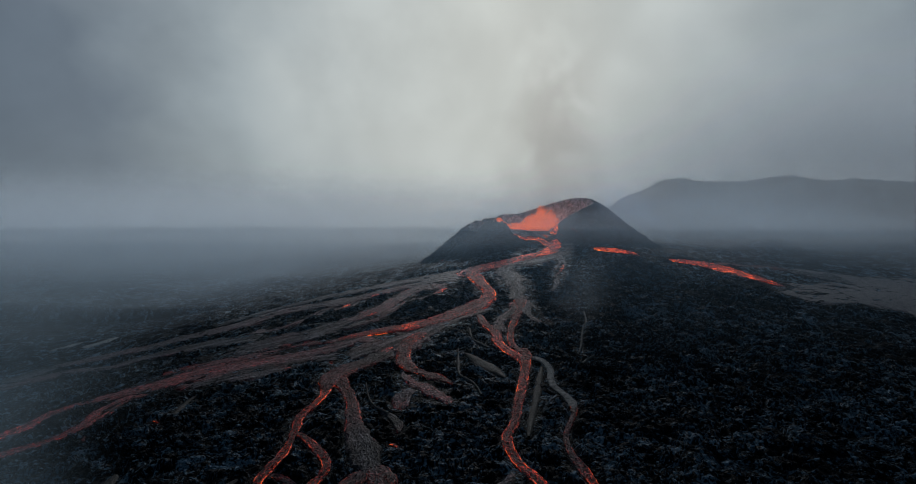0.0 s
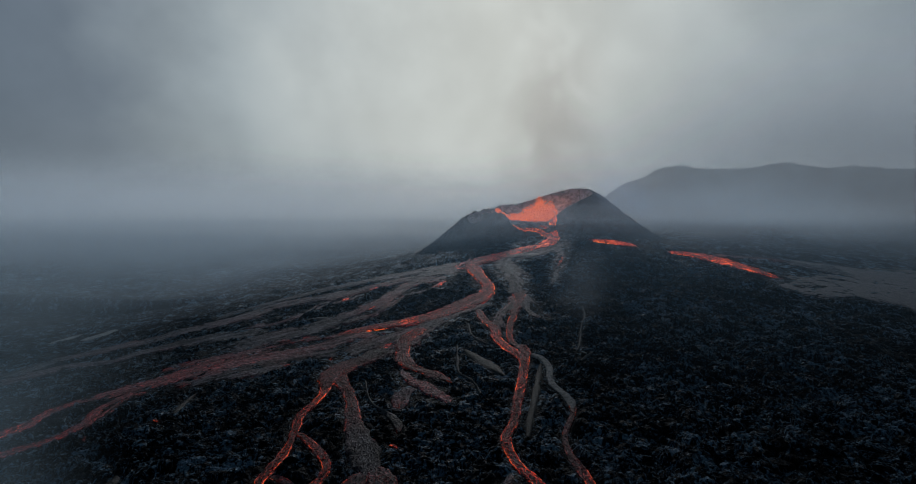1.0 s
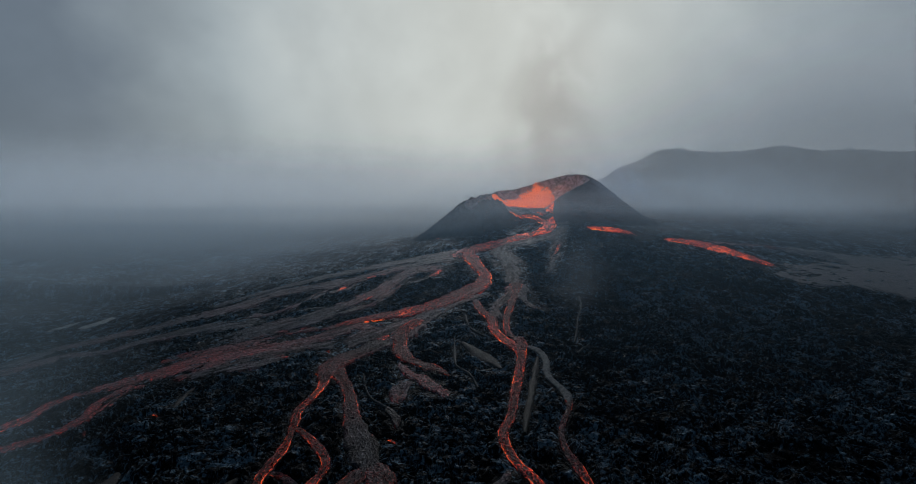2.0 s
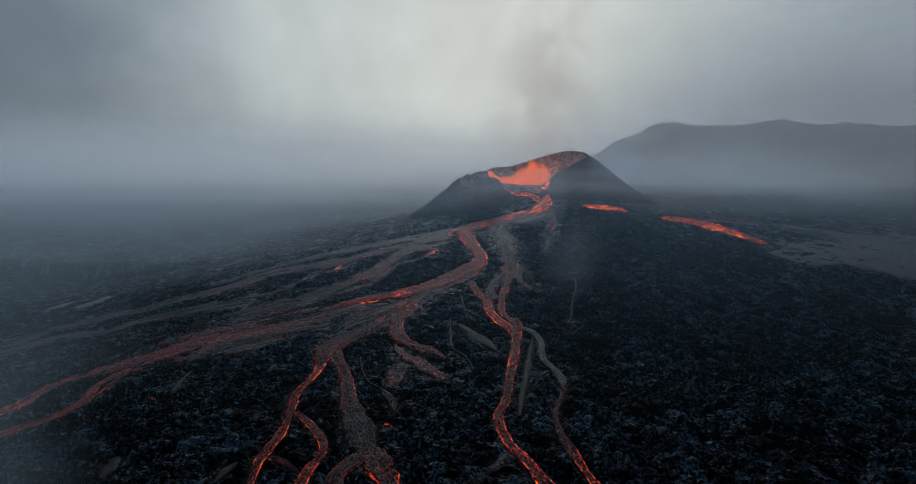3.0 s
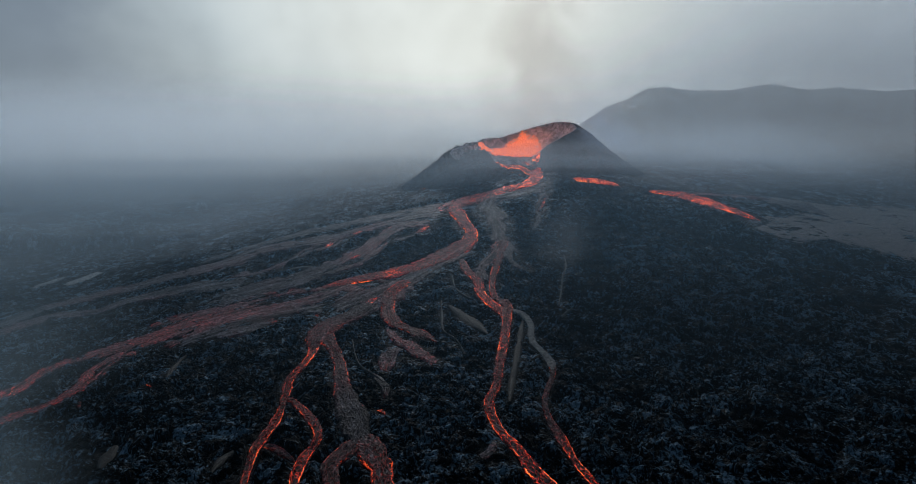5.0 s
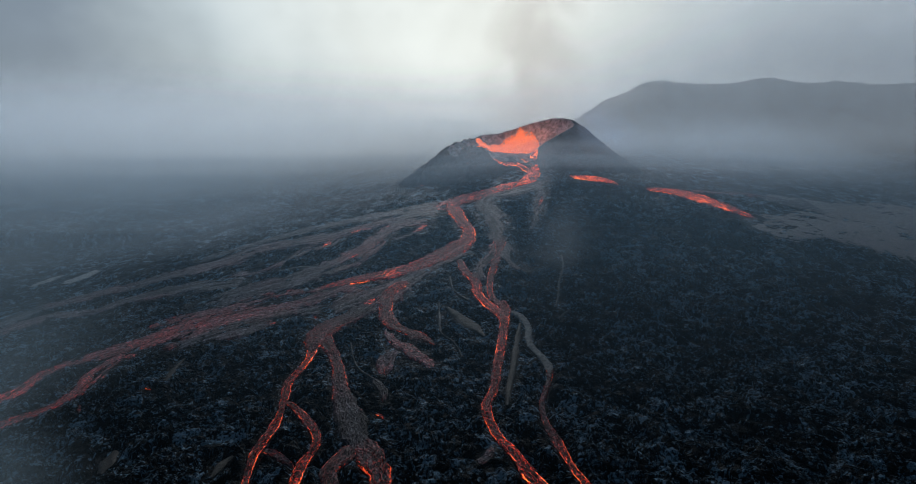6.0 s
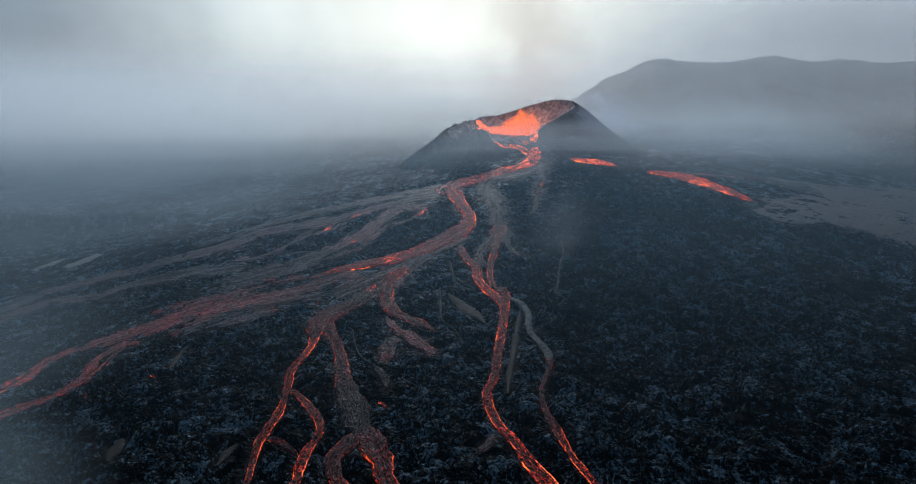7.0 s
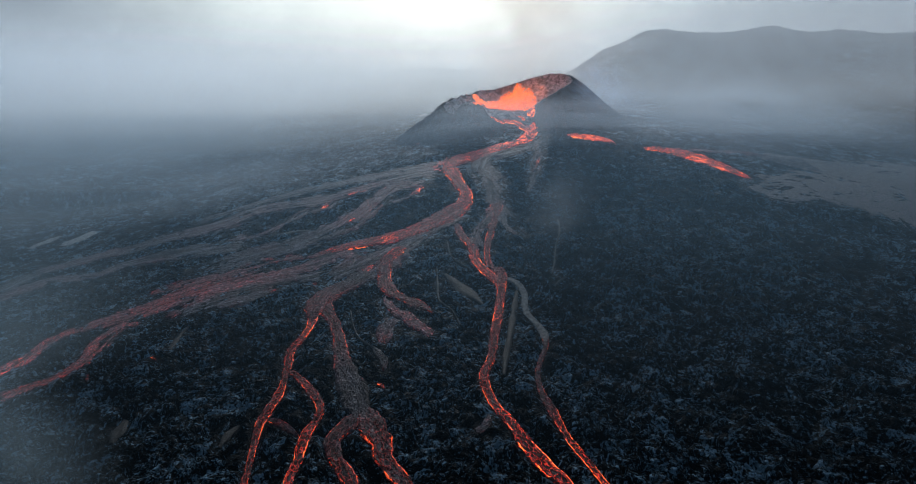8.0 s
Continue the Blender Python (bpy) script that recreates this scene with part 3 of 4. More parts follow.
lava_stream("slender grey crusted lava rope", 0.00, 0.00, [(32.7, 272.9, 2.7), (37, 266.8, 3.4), (39.2, 257.9, 2.8), (37.8, 242.7, 2.6), (40.1, 233.3, 3.2), (42.5, 224.4, 3.1), (42, 216.3, 2.5)], False, ROPE)
lava_stream("faint grey lava band along the shield", 0.34, 0.10, [(3.7, 459.4, 32.8), (-19.4, 460.8, 25.2), (-43.8, 460, 23.6), (-70, 457, 22.9), (-98.5, 455.3, 22.4), (-121.1, 448.3, 20), (-146.6, 438.7, 16.8), (-169.4, 430.6, 15.3)], True)
lava_stream("long grey lava band with red specks", 0.38, 0.28, [(0.4, 439, 26.9), (-22.9, 438.5, 22.2), (-43.4, 430.6, 22), (-59.5, 425.5, 22.4), (-76.8, 417.6, 25.7), (-100.1, 421.7, 26.4), (-125.1, 422.7, 25.8), (-141.4, 408.6, 27.2), (-164.6, 406.1, 21.4), (-188.6, 405.7, 18.3), (-206.5, 396.8, 17.4), (-233.1, 391.7, 17.5), (-252.8, 373.9, 15.8), (-260.2, 342.1, 15.2)], True)
lava_stream("wide grey and red lava band between dark islands", 0.44, 0.27, [(-3.8, 413, 19.1), (-22.2, 420.8, 17), (-32.8, 409.7, 14.3), (-41.3, 388.9, 16.7), (-50.1, 366.3, 22), (-58.1, 351.7, 23.6), (-71.2, 341.9, 24.8), (-87.7, 332.6, 25.8), (-105.8, 326.5, 26.9), (-125.9, 319.1, 26.5)], True)
lava_stream("short grey lava band with red specks", 0.43, 0.33, [(-7.7, 399.5, 12.9), (-17.2, 393.3, 9.7), (-32, 385.1, 8.9)], True)
lava_stream("thin lava band round a dark island", 0.40, 0.38, [(-70.1, 413.5, 11.5), (-74.8, 398.1, 15.6), (-86.1, 392.1, 12.3), (-93, 379.8, 7.4), (-101.2, 369.3, 6.7), (-111.4, 358.6, 12.4), (-131.5, 365.7, 19.5)], True)
lava_stream("distant grey lava band with a red edge", 0.28, 0.40, [(-112.3, 349.4, 15.9), (-143.4, 358.4, 24.9), (-172.2, 366.9, 20.8), (-195.6, 366.1, 13.6), (-204.2, 354.8, 13.3), (-232.6, 358.2, 16.6), (-243.4, 342.2, 18.2), (-252.9, 322.4, 19.2)], True)
lava_stream("broad field of grey crusted lava with red specks", 0.42, 0.49, [(-45, 319.3, 12.3), (-62.1, 308.1, 20.4), (-80.6, 301.8, 32.8), (-98.4, 295.7, 44.9), (-115, 288.2, 45.7), (-127.3, 279.2, 40.4), (-137.2, 269.7, 30.4), (-142.5, 263.7, 22.6)], True)
lava_stream("grey crusted lava margin with dim red specks", 0.28, 0.25, [(-54.6, 289.5, 9.7), (-71.2, 285.5, 10), (-89.1, 277.8, 19.3), (-105.4, 268.5, 18.3), (-118, 259.3, 13.7)], True)
lava_stream("orange cracked lava tongue spreading on dark rock", 0.50, 0.62, [(-133.2, 271.3, 19.6), (-148.9, 268.3, 18.3), (-158.6, 263.5, 13.6), (-167.2, 259.7, 10.5), (-172.9, 253.7, 10.2), (-173.7, 244.4, 8.5), (-176.9, 235.8, 11.5), (-182.1, 225.8, 14.7)], True)
lava_stream("lower orange cracked lava tongue on dark rock", 0.50, 0.60, [(-135.2, 262.5, 13.1), (-139.8, 252.6, 11.9), (-142.2, 244.6, 11.2), (-142.1, 233.9, 9.2), (-144.7, 225.2, 9), (-149.6, 218.3, 7.8), (-156.8, 215.3, 6.6), (-168.4, 209.1, 7.5)], True)
lava_stream("bright orange lava pool beside the cone", 0.88, 0.78, [(109.3, 511.7, 7.9), (125.5, 508.8, 12.4), (141.9, 505.2, 16.9), (149.9, 496.6, 9.2)])
lava_stream("orange lava stream running away from the cone", 0.86, 0.70, [(170.4, 493.3, 7), (186, 495.7, 13), (202.3, 493, 26.6), (216.6, 480, 27.4), (226.3, 459.1, 21.5), (236.3, 437.3, 15)])
lava_stream("thin dull orange lava ribbon on the plain", 0.55, 0.20, [(214.8, 505.6, 6.5), (244.5, 515.1, 10), (279, 521.3, 18.4), (299.3, 500.8, 30.2), (321.8, 495.7, 47.3)], True)
lava_stream("smooth grey-brown lava plain in haze", 0.20, 0.05, [(229.8, 428.8, 21.1), (244.5, 419.2, 54.4), (280.5, 428.3, 84.9), (320.4, 421.2, 122.3), (366.7, 401.5, 169.1)], True, PLAIN)
lava_stream("smooth grey-brown far lava plain in haze", 0.20, 0.05, [(281.9, 516.7, 21.1), (311.8, 504.8, 50.9), (344, 490.3, 71.3), (395.3, 483.5, 91.2), (449.9, 475.4, 116.8)], True, PLAIN)
lava_stream("small red lava breakout on black basalt", 0.52, 0.46, [(-22.8, 198.6, 1.2), (-21, 197.1, 1.2), (-19.2, 194.9, 1.2)])
lava_stream("small red lava breakout on black basalt", 0.52, 0.46, [(-60.2, 281.8, 1.2), (-58.8, 280.2, 1.9), (-57.7, 278.8, 1.2)])
lava_stream("small red lava breakout on black basalt", 0.52, 0.46, [(-114.1, 224.6, 1.2), (-112.4, 223.2, 1.3), (-111, 222.5, 1.2)])
lava_stream("small red lava breakout on black basalt", 0.52, 0.46, [(81, 465.5, 1.2), (78.3, 454.6, 1.8), (74.6, 442.3, 1.4), (69.7, 430.4, 1.2)])
lava_stream("small red lava breakout on black basalt", 0.52, 0.46, [(-135.9, 218.2, 1.2), (-134.6, 215, 1.2), (-133, 212.6, 1.2)])
lava_stream("orange breakout in grey crusted lava", 0.74, 0.70, [(0.9, 444.9, 6.6), (5.9, 459.9, 11.9), (12.3, 482.1, 5.4)], True)
lava_stream("orange breakout in grey crusted lava", 0.74, 0.70, [(-36.5, 410.1, 7.4), (-31.4, 418.4, 14.4), (-25.7, 426.7, 5.1)], True)
lava_stream("orange breakout in grey crusted lava", 0.74, 0.70, [(-18, 396.1, 4.5), (-12, 403.4, 8.5), (-6.6, 415.4, 3.5)], True)
lava_stream("orange breakout in grey crusted lava", 0.74, 0.70, [(-32.7, 433.4, 5.4), (-25.1, 439.7, 10.2), (-19.8, 446.1, 4.7)], True)
lava_stream("orange breakout in grey crusted lava", 0.74, 0.70, [(-64.2, 424, 8.1), (-53.2, 424.5, 11), (-46.2, 429.2, 5.8)], True)
lava_stream("orange breakout in grey crusted lava", 0.74, 0.70, [(-75.5, 388.9, 3), (-73.7, 401.2, 5.7), (-73.4, 411.5, 2.1)], True)
lava_stream("orange breakout in grey crusted lava", 0.74, 0.70, [(12.3, 426, 2.9), (13.6, 406.1, 4), (14.1, 388.4, 2.3)], True)
lava_stream("orange breakout in grey crusted lava", 0.74, 0.70, [(-9.4, 337.1, 6.1), (-18.5, 330.8, 7.9), (-31.2, 325.8, 4.8)], True)
lava_stream("orange breakout in grey crusted lava", 0.74, 0.70, [(-36.2, 285.5, 2.5), (-31.9, 296.4, 8.4), (-26.6, 305, 4.2)], True)
lava_stream("orange breakout in grey crusted lava", 0.74, 0.70, [(-58.2, 357.5, 5.7), (-53.1, 367.5, 13.7), (-46.5, 373.2, 6)], True)
lava_stream("ashen pinkish crust round the head of the river", 0.22, 0.30, [(98, 540, 8), (92, 510, 12), (76, 488, 16), (54, 472, 18), (34, 462, 14)], True)
lava_stream("ashen pinkish crust trailing down from the breach", 0.20, 0.26, [(88, 505, 9), (83, 480.1, 10), (76, 446.2, 9), (67.6, 413.8, 7), (60.5, 385.4, 4)], True)
lava_stream("small red lava breakout on black basalt", 0.52, 0.46, [(-13, 562, 1.2), (-15, 567, 3), (-17, 572, 1.5)])
lava_stream("orange lava falls pouring over the crater lip", 0.84, 0.80, [(89.5, 578, 4), (89.3, 570, 6), (89.8, 563, 7), (89, 555, 5)])
lava_stream("narrow orange lava fall beside the larger one", 0.84, 0.80, [(80, 576, 2), (80.6, 569, 3.2), (81.6, 562, 3.4), (81.5, 556, 2)])
lava_stream("orange lava gathering under the falls", 0.82, 0.76, [(90, 553, 6), (86, 545, 13), (82, 533, 15), (83, 522, 12)])
lava_stream("thin lava spill winding out of the crater", 0.80, 0.80, [(51, 567, 3.5), (55, 558, 4), (62, 553, 4.5), (74, 551, 6), (80, 544, 8), (80, 530, 10)])
lava_stream("orange melt lapping over the crater floor", 1.00, 1.00, [(40, 640, 4), (46.5, 633, 8), (55, 630, 10), (66, 631, 7)], False, MOLTEN)
lava_stream("slender lava rope glowing red downhill", 0.36, 0.60, [(42.5, 224.4, 2.8), (42, 216.3, 2.2), (37.9, 205.3, 2), (35.4, 196.8, 1.9), (35.9, 187, 2.3), (37.6, 178.8, 3.1), (39.1, 169.6, 2.5), (41.5, 161.7, 2.5), (43.9, 155.6, 2.4), (46, 149.4, 2.3), (49, 140.1, 2.2)])
lava_stream("small red lava lobe at the end of a thread", 0.20, 0.42, [(-28.5, 223.3, 1.9), (-23.4, 217.1, 3), (-20.7, 209.9, 2.9), (-20.3, 204.8, 1.3)])

def pale_crust(label, points, mat):
    """A thin sheet of pale, weathered crust lying on the basalt."""
    path = curve_through(points, 1.5)
    go = np.gradient(path[:, :2], axis=0)
    go /= np.linalg.norm(go, axis=1, keepdims=True) + 1e-9
    s = np.linspace(-1, 1, 9)[None]
    ragged = 1 + 0.5 * fractal(path[:, 0] + 5, path[:, 1], 6, 3, 77)
    off = 0.5 * (path[:, 2] * ragged)[:, None] * s
    x, y = path[:, 0, None] - go[:, 1, None] * off, path[:, 1, None] + go[:, 0, None] * off
    z = surface(x, y) + 0.7 - 0.8 * np.abs(s) ** 3 + 0.3 * fractal(x, y, 3, 3, 78)
    BEDS.append((path[:, 0], path[:, 1], 0.5 * path[:, 2], True))
    ob = part("pale_crust", grid_mesh("pale_crust", np.stack([x, y, z], -1).reshape(-1, 3), 9, len(path)), mat)
    return tagged(ob, label, "lava crust", "pale crust on the lava field")


pale_crust("pale grey sheet of crust on the western slope", [(-298.2, 440.5, 5.7), (-297.6, 453.5, 11.3), (-295.8, 465.3, 13.3), (-293.6, 472.4, 6.4)], PALE)
pale_crust("pale grey sheet of crust on the western slope", [(-272.2, 435.7, 7.5), (-268.5, 445, 16.1), (-266.5, 457.4, 14.4), (-268.2, 471.4, 4.9)], PALE)
pale_crust("small pale grey sheet of crust", [(-286.4, 487.6, 6.2), (-282.4, 490.7, 9.5), (-278.2, 491.8, 6.2)], PALE)
pale_crust("thin pale seam running down dark basalt", [(70.7, 340.2, 1.2), (68.5, 323.7, 1.3), (63.1, 305.7, 1.2), (58.4, 285.7, 1.2), (55, 273.6, 1.2)], DULL)
pale_crust("pale wet flat behind the cone", [(-23.7, 1019.1, 6.3), (-16.3, 1041.9, 11.7), (-7.5, 1056.3, 10.1)], PALE)
pale_crust("smooth grey slab of folded crust between lava streams", [(3.9, 278.4, 2.2), (7.6, 271.2, 4.9), (12.6, 262, 6.4), (17.3, 253.3, 4.2), (19.4, 248, 1.5)], SLATE)
pale_crust("smooth grey overflow of crust beside a lava stream", [(36, 258.6, 1.6), (32, 239.5, 3), (28.4, 222, 2.8), (25.7, 210.4, 2.7), (23.4, 198, 1.3)], SLATE)
pale_crust("thin winding grey lava thread on black basalt", [(-38.3, 250.6, 0.8), (-36.4, 241.5, 0.7), (-34.4, 233.9, 0.8), (-31.8, 227.5, 0.8), (-28.6, 223.6, 0.9), (-25.6, 220.3, 1.1)], DULL)
pale_crust("thin pale thread of crust on black basalt", [(0, 284.7, 1.1), (0.2, 266.3, 1.1), (0.8, 253.6, 1), (6.2, 244.4, 1), (9.2, 232.3, 1)], DULL)
pale_crust("thin pale fold of crust on black basalt", [(5.9, 315.9, 1.3), (7, 300.7, 1.2), (11.1, 289.7, 1.2), (15.1, 284.5, 1.1)], DULL)
pale_crust("short pale seam of crust on black basalt", [(53.7, 261.4, 1.1), (57.4, 266.8, 1.1), (61, 270.8, 1.1)], DULL)
pale_crust("small blue-grey slab of smooth crust", [(-107.3, 177.1, 1.4), (-107.6, 183, 5.1), (-107.3, 187.5, 2.3)], SLATE)
pale_crust("small blue-grey slab of smooth crust", [(-70.3, 170.7, 1.3), (-69, 176.6, 4.3), (-66.7, 180.6, 1.7)], SLATE)
pale_crust("narrow blue-grey fold of smooth crust", [(-107.9, 227.6, 1.6), (-108, 233.8, 2.7), (-107.7, 240.7, 1.6), (-107, 245.5, 0.8)], SLATE)
pale_crust("faint pale seam beside a lava band", [(-96.5, 355.7, 2.3), (-86.4, 357.7, 4.3), (-75.3, 354.7, 2)], DULL)

# ---- the ground, one sheet to the horizon, lowered under the streams and heaped beside them ----
gx = spread(-4600, 4600, -180, 200, 0.62, 1.028)
gy = spread(-900, 4700, 138, 440, 0.62, 1.028)
GX, GY = np.meshgrid(gx, gy)
bed, calm, heap = np.zeros(GX.shape), np.zeros(GX.shape), np.zeros(GX.shape)
for px, py, ph, field in BEDS:
    for cx, cy, h in zip(px[::2], py[::2], ph[::2]):
        reach = h * 1.25 + 5
        a, b = np.searchsorted(gx, (cx - reach, cx + reach))
        c, d = np.searchsorted(gy, (cy - reach, cy + reach))
        r = np.hypot(GX[c:d, a:b] - cx, GY[c:d, a:b] - cy)
        if not field:
            bed[c:d, a:b] = np.maximum(bed[c:d, a:b], step(h * 0.92 + 0.5, h * 0.8 - 0.5, r))
        calm[c:d, a:b] = np.maximum(calm[c:d, a:b], step(h + 2.6, h + 0.3, r) * (0.72 if field else 1))
        heap[c:d, a:b] = np.maximum(heap[c:d, a:b], np.exp(-(((r - h - 2.2) / 1.1) ** 2)))
far = np.hypot(GX - 40, GY - 330)
bend_x, bend_y = GX + 9 * fractal(GX, GY, 34, 2, 90), GY + 9 * fractal(GX, GY, 34, 2, 97)
crags = 0.75 * fractal(bend_x, bend_y, 13, 4, 31, True) + 0.5 * fractal(GX + 2 * fractal(GX, GY, 9, 2, 95), GY, 4.2, 3, 51, True)
lobes = np.abs(fractal(bend_x, bend_y, 42, 3, 61))
crags = crags * (0.55 + 1.1 * step(0.1, 0.5, fractal(GX, GY, 38, 3, 83) + 0.25)) + 1.6 * np.sqrt(lobes)
curl_x, curl_y = GX + 5 * fractal(GX, GY, 15, 3, 301), GY + 5 * fractal(GX, GY, 15, 3, 307)
big_tilt, big_gap = plates(curl_x, curl_y, 8.5, 311)
small_tilt, small_gap = plates(curl_x, curl_y, 3.1, 317)
crags = crags + 1.5 * big_tilt - 0.9 * step(0.16, 0.0, big_gap) + 0.55 * small_tilt - 0.35 * step(0.2, 0.0, small_gap)
swell = 2.2 * fractal(GX, GY, 70, 3, 71)
knob = 2.5 * np.exp(-(np.hypot(GX - 103, GY - 512) / 11) ** 3)
GZ = land(GX, GY) + (1 - calm) * (crags - 0.5 + knob + swell * step(330, 700, far)) + 0.4 * heap * (1 - calm) - 0.1 - 1.0 * bed
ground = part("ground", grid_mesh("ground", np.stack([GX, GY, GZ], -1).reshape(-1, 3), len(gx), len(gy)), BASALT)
tagged(ground, "black basalt lava field with folded broken crust", "ground", kind="structure")

# crater pool
pr, pb = np.linspace(0, 1, 24), np.linspace(-np.pi, np.pi, 120)
PB, PR = np.meshgrid(pb, pr)
ragged = 1 + 0.12 * fractal(np.cos(PB) * 3, np.sin(PB) * 3, 1, 3, 5)
lx, ly = 74 + 30 * PR * ragged * np.cos(PB), 618 + 16 * PR * ragged * np.sin(PB)
pool = part("lava_pool", grid_mesh("lava_pool", np.stack([lx, ly, LAKE + 0.4 + 0.5 * fractal(lx, ly, 7, 3, 8)], -1).reshape(-1, 3), len(pb), len(pr)), MOLTEN)
tagged(pool, "orange lava pool filling the floor of the crater", "lava pool")


# ---- the fountain: clots of melt thrown up over the vent ----
def clots(name, centre, spread_r, tall, count, size, seed):
    rng = np.random.default_rng(seed)
    base = np.array([(1, 0, 0), (-1, 0, 0), (0, 1, 0), (0, -1, 0), (0, 0, 1), (0, 0, -1)], float)
    tri = np.array([(0, 2, 4), (2, 1, 4), (1, 3, 4), (3, 0, 4), (2, 0, 5), (1, 2, 5), (3, 1, 5), (0, 3, 5)])
    co, faces = [], []
    for i in range(count):
        h = rng.random() ** 1.3
        wide = spread_r * np.sqrt(1.0 - 0.97 * h ** 2.6) * np.sqrt(rng.random())
        a = rng.random() * 2 * np.pi
        at = np.array([wide * np.cos(a), wide * np.sin(a), h * tall * (0.8 + 0.4 * rng.random())]) + centre
        s = size * (0.35 + rng.random() ** 3 * 1.9) * (1.2 - 0.6 * h)
        co.append(base * s * (0.6 + 0.8 * rng.random((6, 3))) * (1, 1, 1.25) + at)
        faces.append(tri + 6 * i)
    mesh = bpy.data.meshes.new(name)
    mesh.from_pydata(np.vstack(co).tolist(), [], np.vstack(faces).tolist())
    mesh.update()
    return mesh


fountain = new("lava_fountain")
fountain.location = (95, 612, LAKE - 1)
tagged(fountain, "orange lava fountain bursting from the crater", "lava fountain")
for at, base, wide, tall, count, size, seed in (
        ((85.0, 621.0), 0.0, 17.0, 15.0, 2600, 0.62, 4), ((87.0, 622.0), 0.0, 9.0, 21.0, 1400, 0.62, 5), ((74.0, 623.0), 0.0, 10.0, 11.0, 900, 0.58, 6),
        ((97.0, 622.0), 0.0, 8.0, 17.0, 800, 0.58, 8), ((62.0, 624.0), 0.5, 10.0, 6.5, 600, 0.55, 7), ((48.0, 626.0), 2.5, 10.0, 3.5, 350, 0.5, 9)):
    jet = part("lava_jet", clots("lava_jet", np.array((at[0] - 98, at[1] - 622, base)), wide, tall, count, size, seed), MOLTEN, fountain)
    tagged(jet, "spray of countless glowing clots", kind="stuff")

glow_lamp = new("lava_glow", bpy.data.lights.new("lava_glow", "POINT"))
glow_lamp.data.energy, glow_lamp.data.color, glow_lamp.data.shadow_soft_size = 11000, (1.0, 0.22, 0.07), 6.0
glow_lamp.location = (92, 618, LAKE + 20)


# ---- smoke ----
def smoke_sheet(label, left, right, foot, top, lean, mat, seed):
    """A billowing veil of smoke that stands from left to right; lean: metres by which its top drifts back."""
    nu, nv = 60, 36
    u, v = np.meshgrid(np.linspace(0, 1, nu), np.linspace(0, 1, nv))
    (xa, ya), (xb, yb) = left, right
    long = math.hypot(xb - xa, yb - ya)
    nx, ny = -(yb - ya) / long, (xb - xa) / long
    deep = 0.03 * (top - foot) * fractal(u * 5, v * 2, 2, 2, seed) + lean * v
    if max(ya, yb) > 700:
        deep = 0 * u
    x, y = xa + (xb - xa) * u + nx * deep, ya + (yb - ya) * u + ny * deep
    base = land(x, y) if max(ya, yb) < 700 else np.median(land(x[:1], y[:1]))
    z = base + foot + (top - foot) * v
    ob = part("smoke_bank", grid_mesh("smoke_bank", np.stack([x, y, z], -1).reshape(-1, 3), nu, nv, uv=True), mat)
    return tagged(ob, label, "smoke", kind="stuff")


def smoke_wisp(label, points, mat, seed):
    """A rising streamer of smoke: places, heights over the ground and breadths from its foot to its frayed top."""
    path = curve_through(points, 0.5)
    nv, nu = len(path), 25
    u = np.linspace(-1, 1, nu)[None]
    v = np.linspace(0, 1, nv)[:, None]
    ragged = 1 + 0.35 * fractal(v * 9 + seed, v * 0, 1, 3, seed)
    x = path[:, 0, None] + 0.5 * path[:, 3, None] * ragged * u + 3 * fractal(v * 5, u * 2, 1, 2, seed + 3)
    y = path[:, 1, None] + 0.05 * np.minimum(path[:, 3, None], 60) * fractal(v * 4, u * 3, 1, 2, seed + 5) + 0 * u
    z = path[:, 2, None] + land(x, y)
    ob = part("smoke_wisp", grid_mesh("smoke_wisp", np.stack([x, y, z], -1).reshape(-1, 3), nu, nv, uv=True), mat)
    return tagged(ob, label, "smoke", kind="stuff")


def haze_layer(label, west, east, near, far_edge, height, mat, seed):
    """A thin, level layer of haze that hangs over the lava field."""
    nu, nv = 40, 40
    u, v = np.meshgrid(np.linspace(0, 1, nu), np.linspace(0, 1, nv))
    x, y = west + (east - west) * u, near + (far_edge - near) * v
    z = height + 1.5 * fractal(x, y, 60, 2, seed)
    ob = part("haze_layer", grid_mesh("haze_layer", np.stack([x, y, z], -1).reshape(-1, 3), nu, nv, uv=True), mat)
    return tagged(ob, label, "haze", kind="stuff")


FOG_HILL = smoke_material("hill_fog", 0.24, (0.54, 0.61, 0.68), 0.004, lo=-0.3, hi=0.5, rim=0.25, foot=0.2, top=0.5)
FOG_BROW = smoke_material("brow_fog", 0.24, (0.68, 0.73, 0.78), 0.004, lo=-0.2, hi=0.5, rim=0.26, foot=0.45, top=0.5)
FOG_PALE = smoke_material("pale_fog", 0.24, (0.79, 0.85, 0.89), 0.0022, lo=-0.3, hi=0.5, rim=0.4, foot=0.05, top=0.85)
# western fog gets darker colours that stand in for shade inside thick smoke
FOG_SHADED = smoke_material("dim_fog", 0.24, (0.54, 0.63, 0.72), 0.0022, lo=-0.3, hi=0.5, rim=0.3, foot=0.05, top=0.85)
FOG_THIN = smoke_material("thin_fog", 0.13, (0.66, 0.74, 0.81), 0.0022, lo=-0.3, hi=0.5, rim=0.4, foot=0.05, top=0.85)
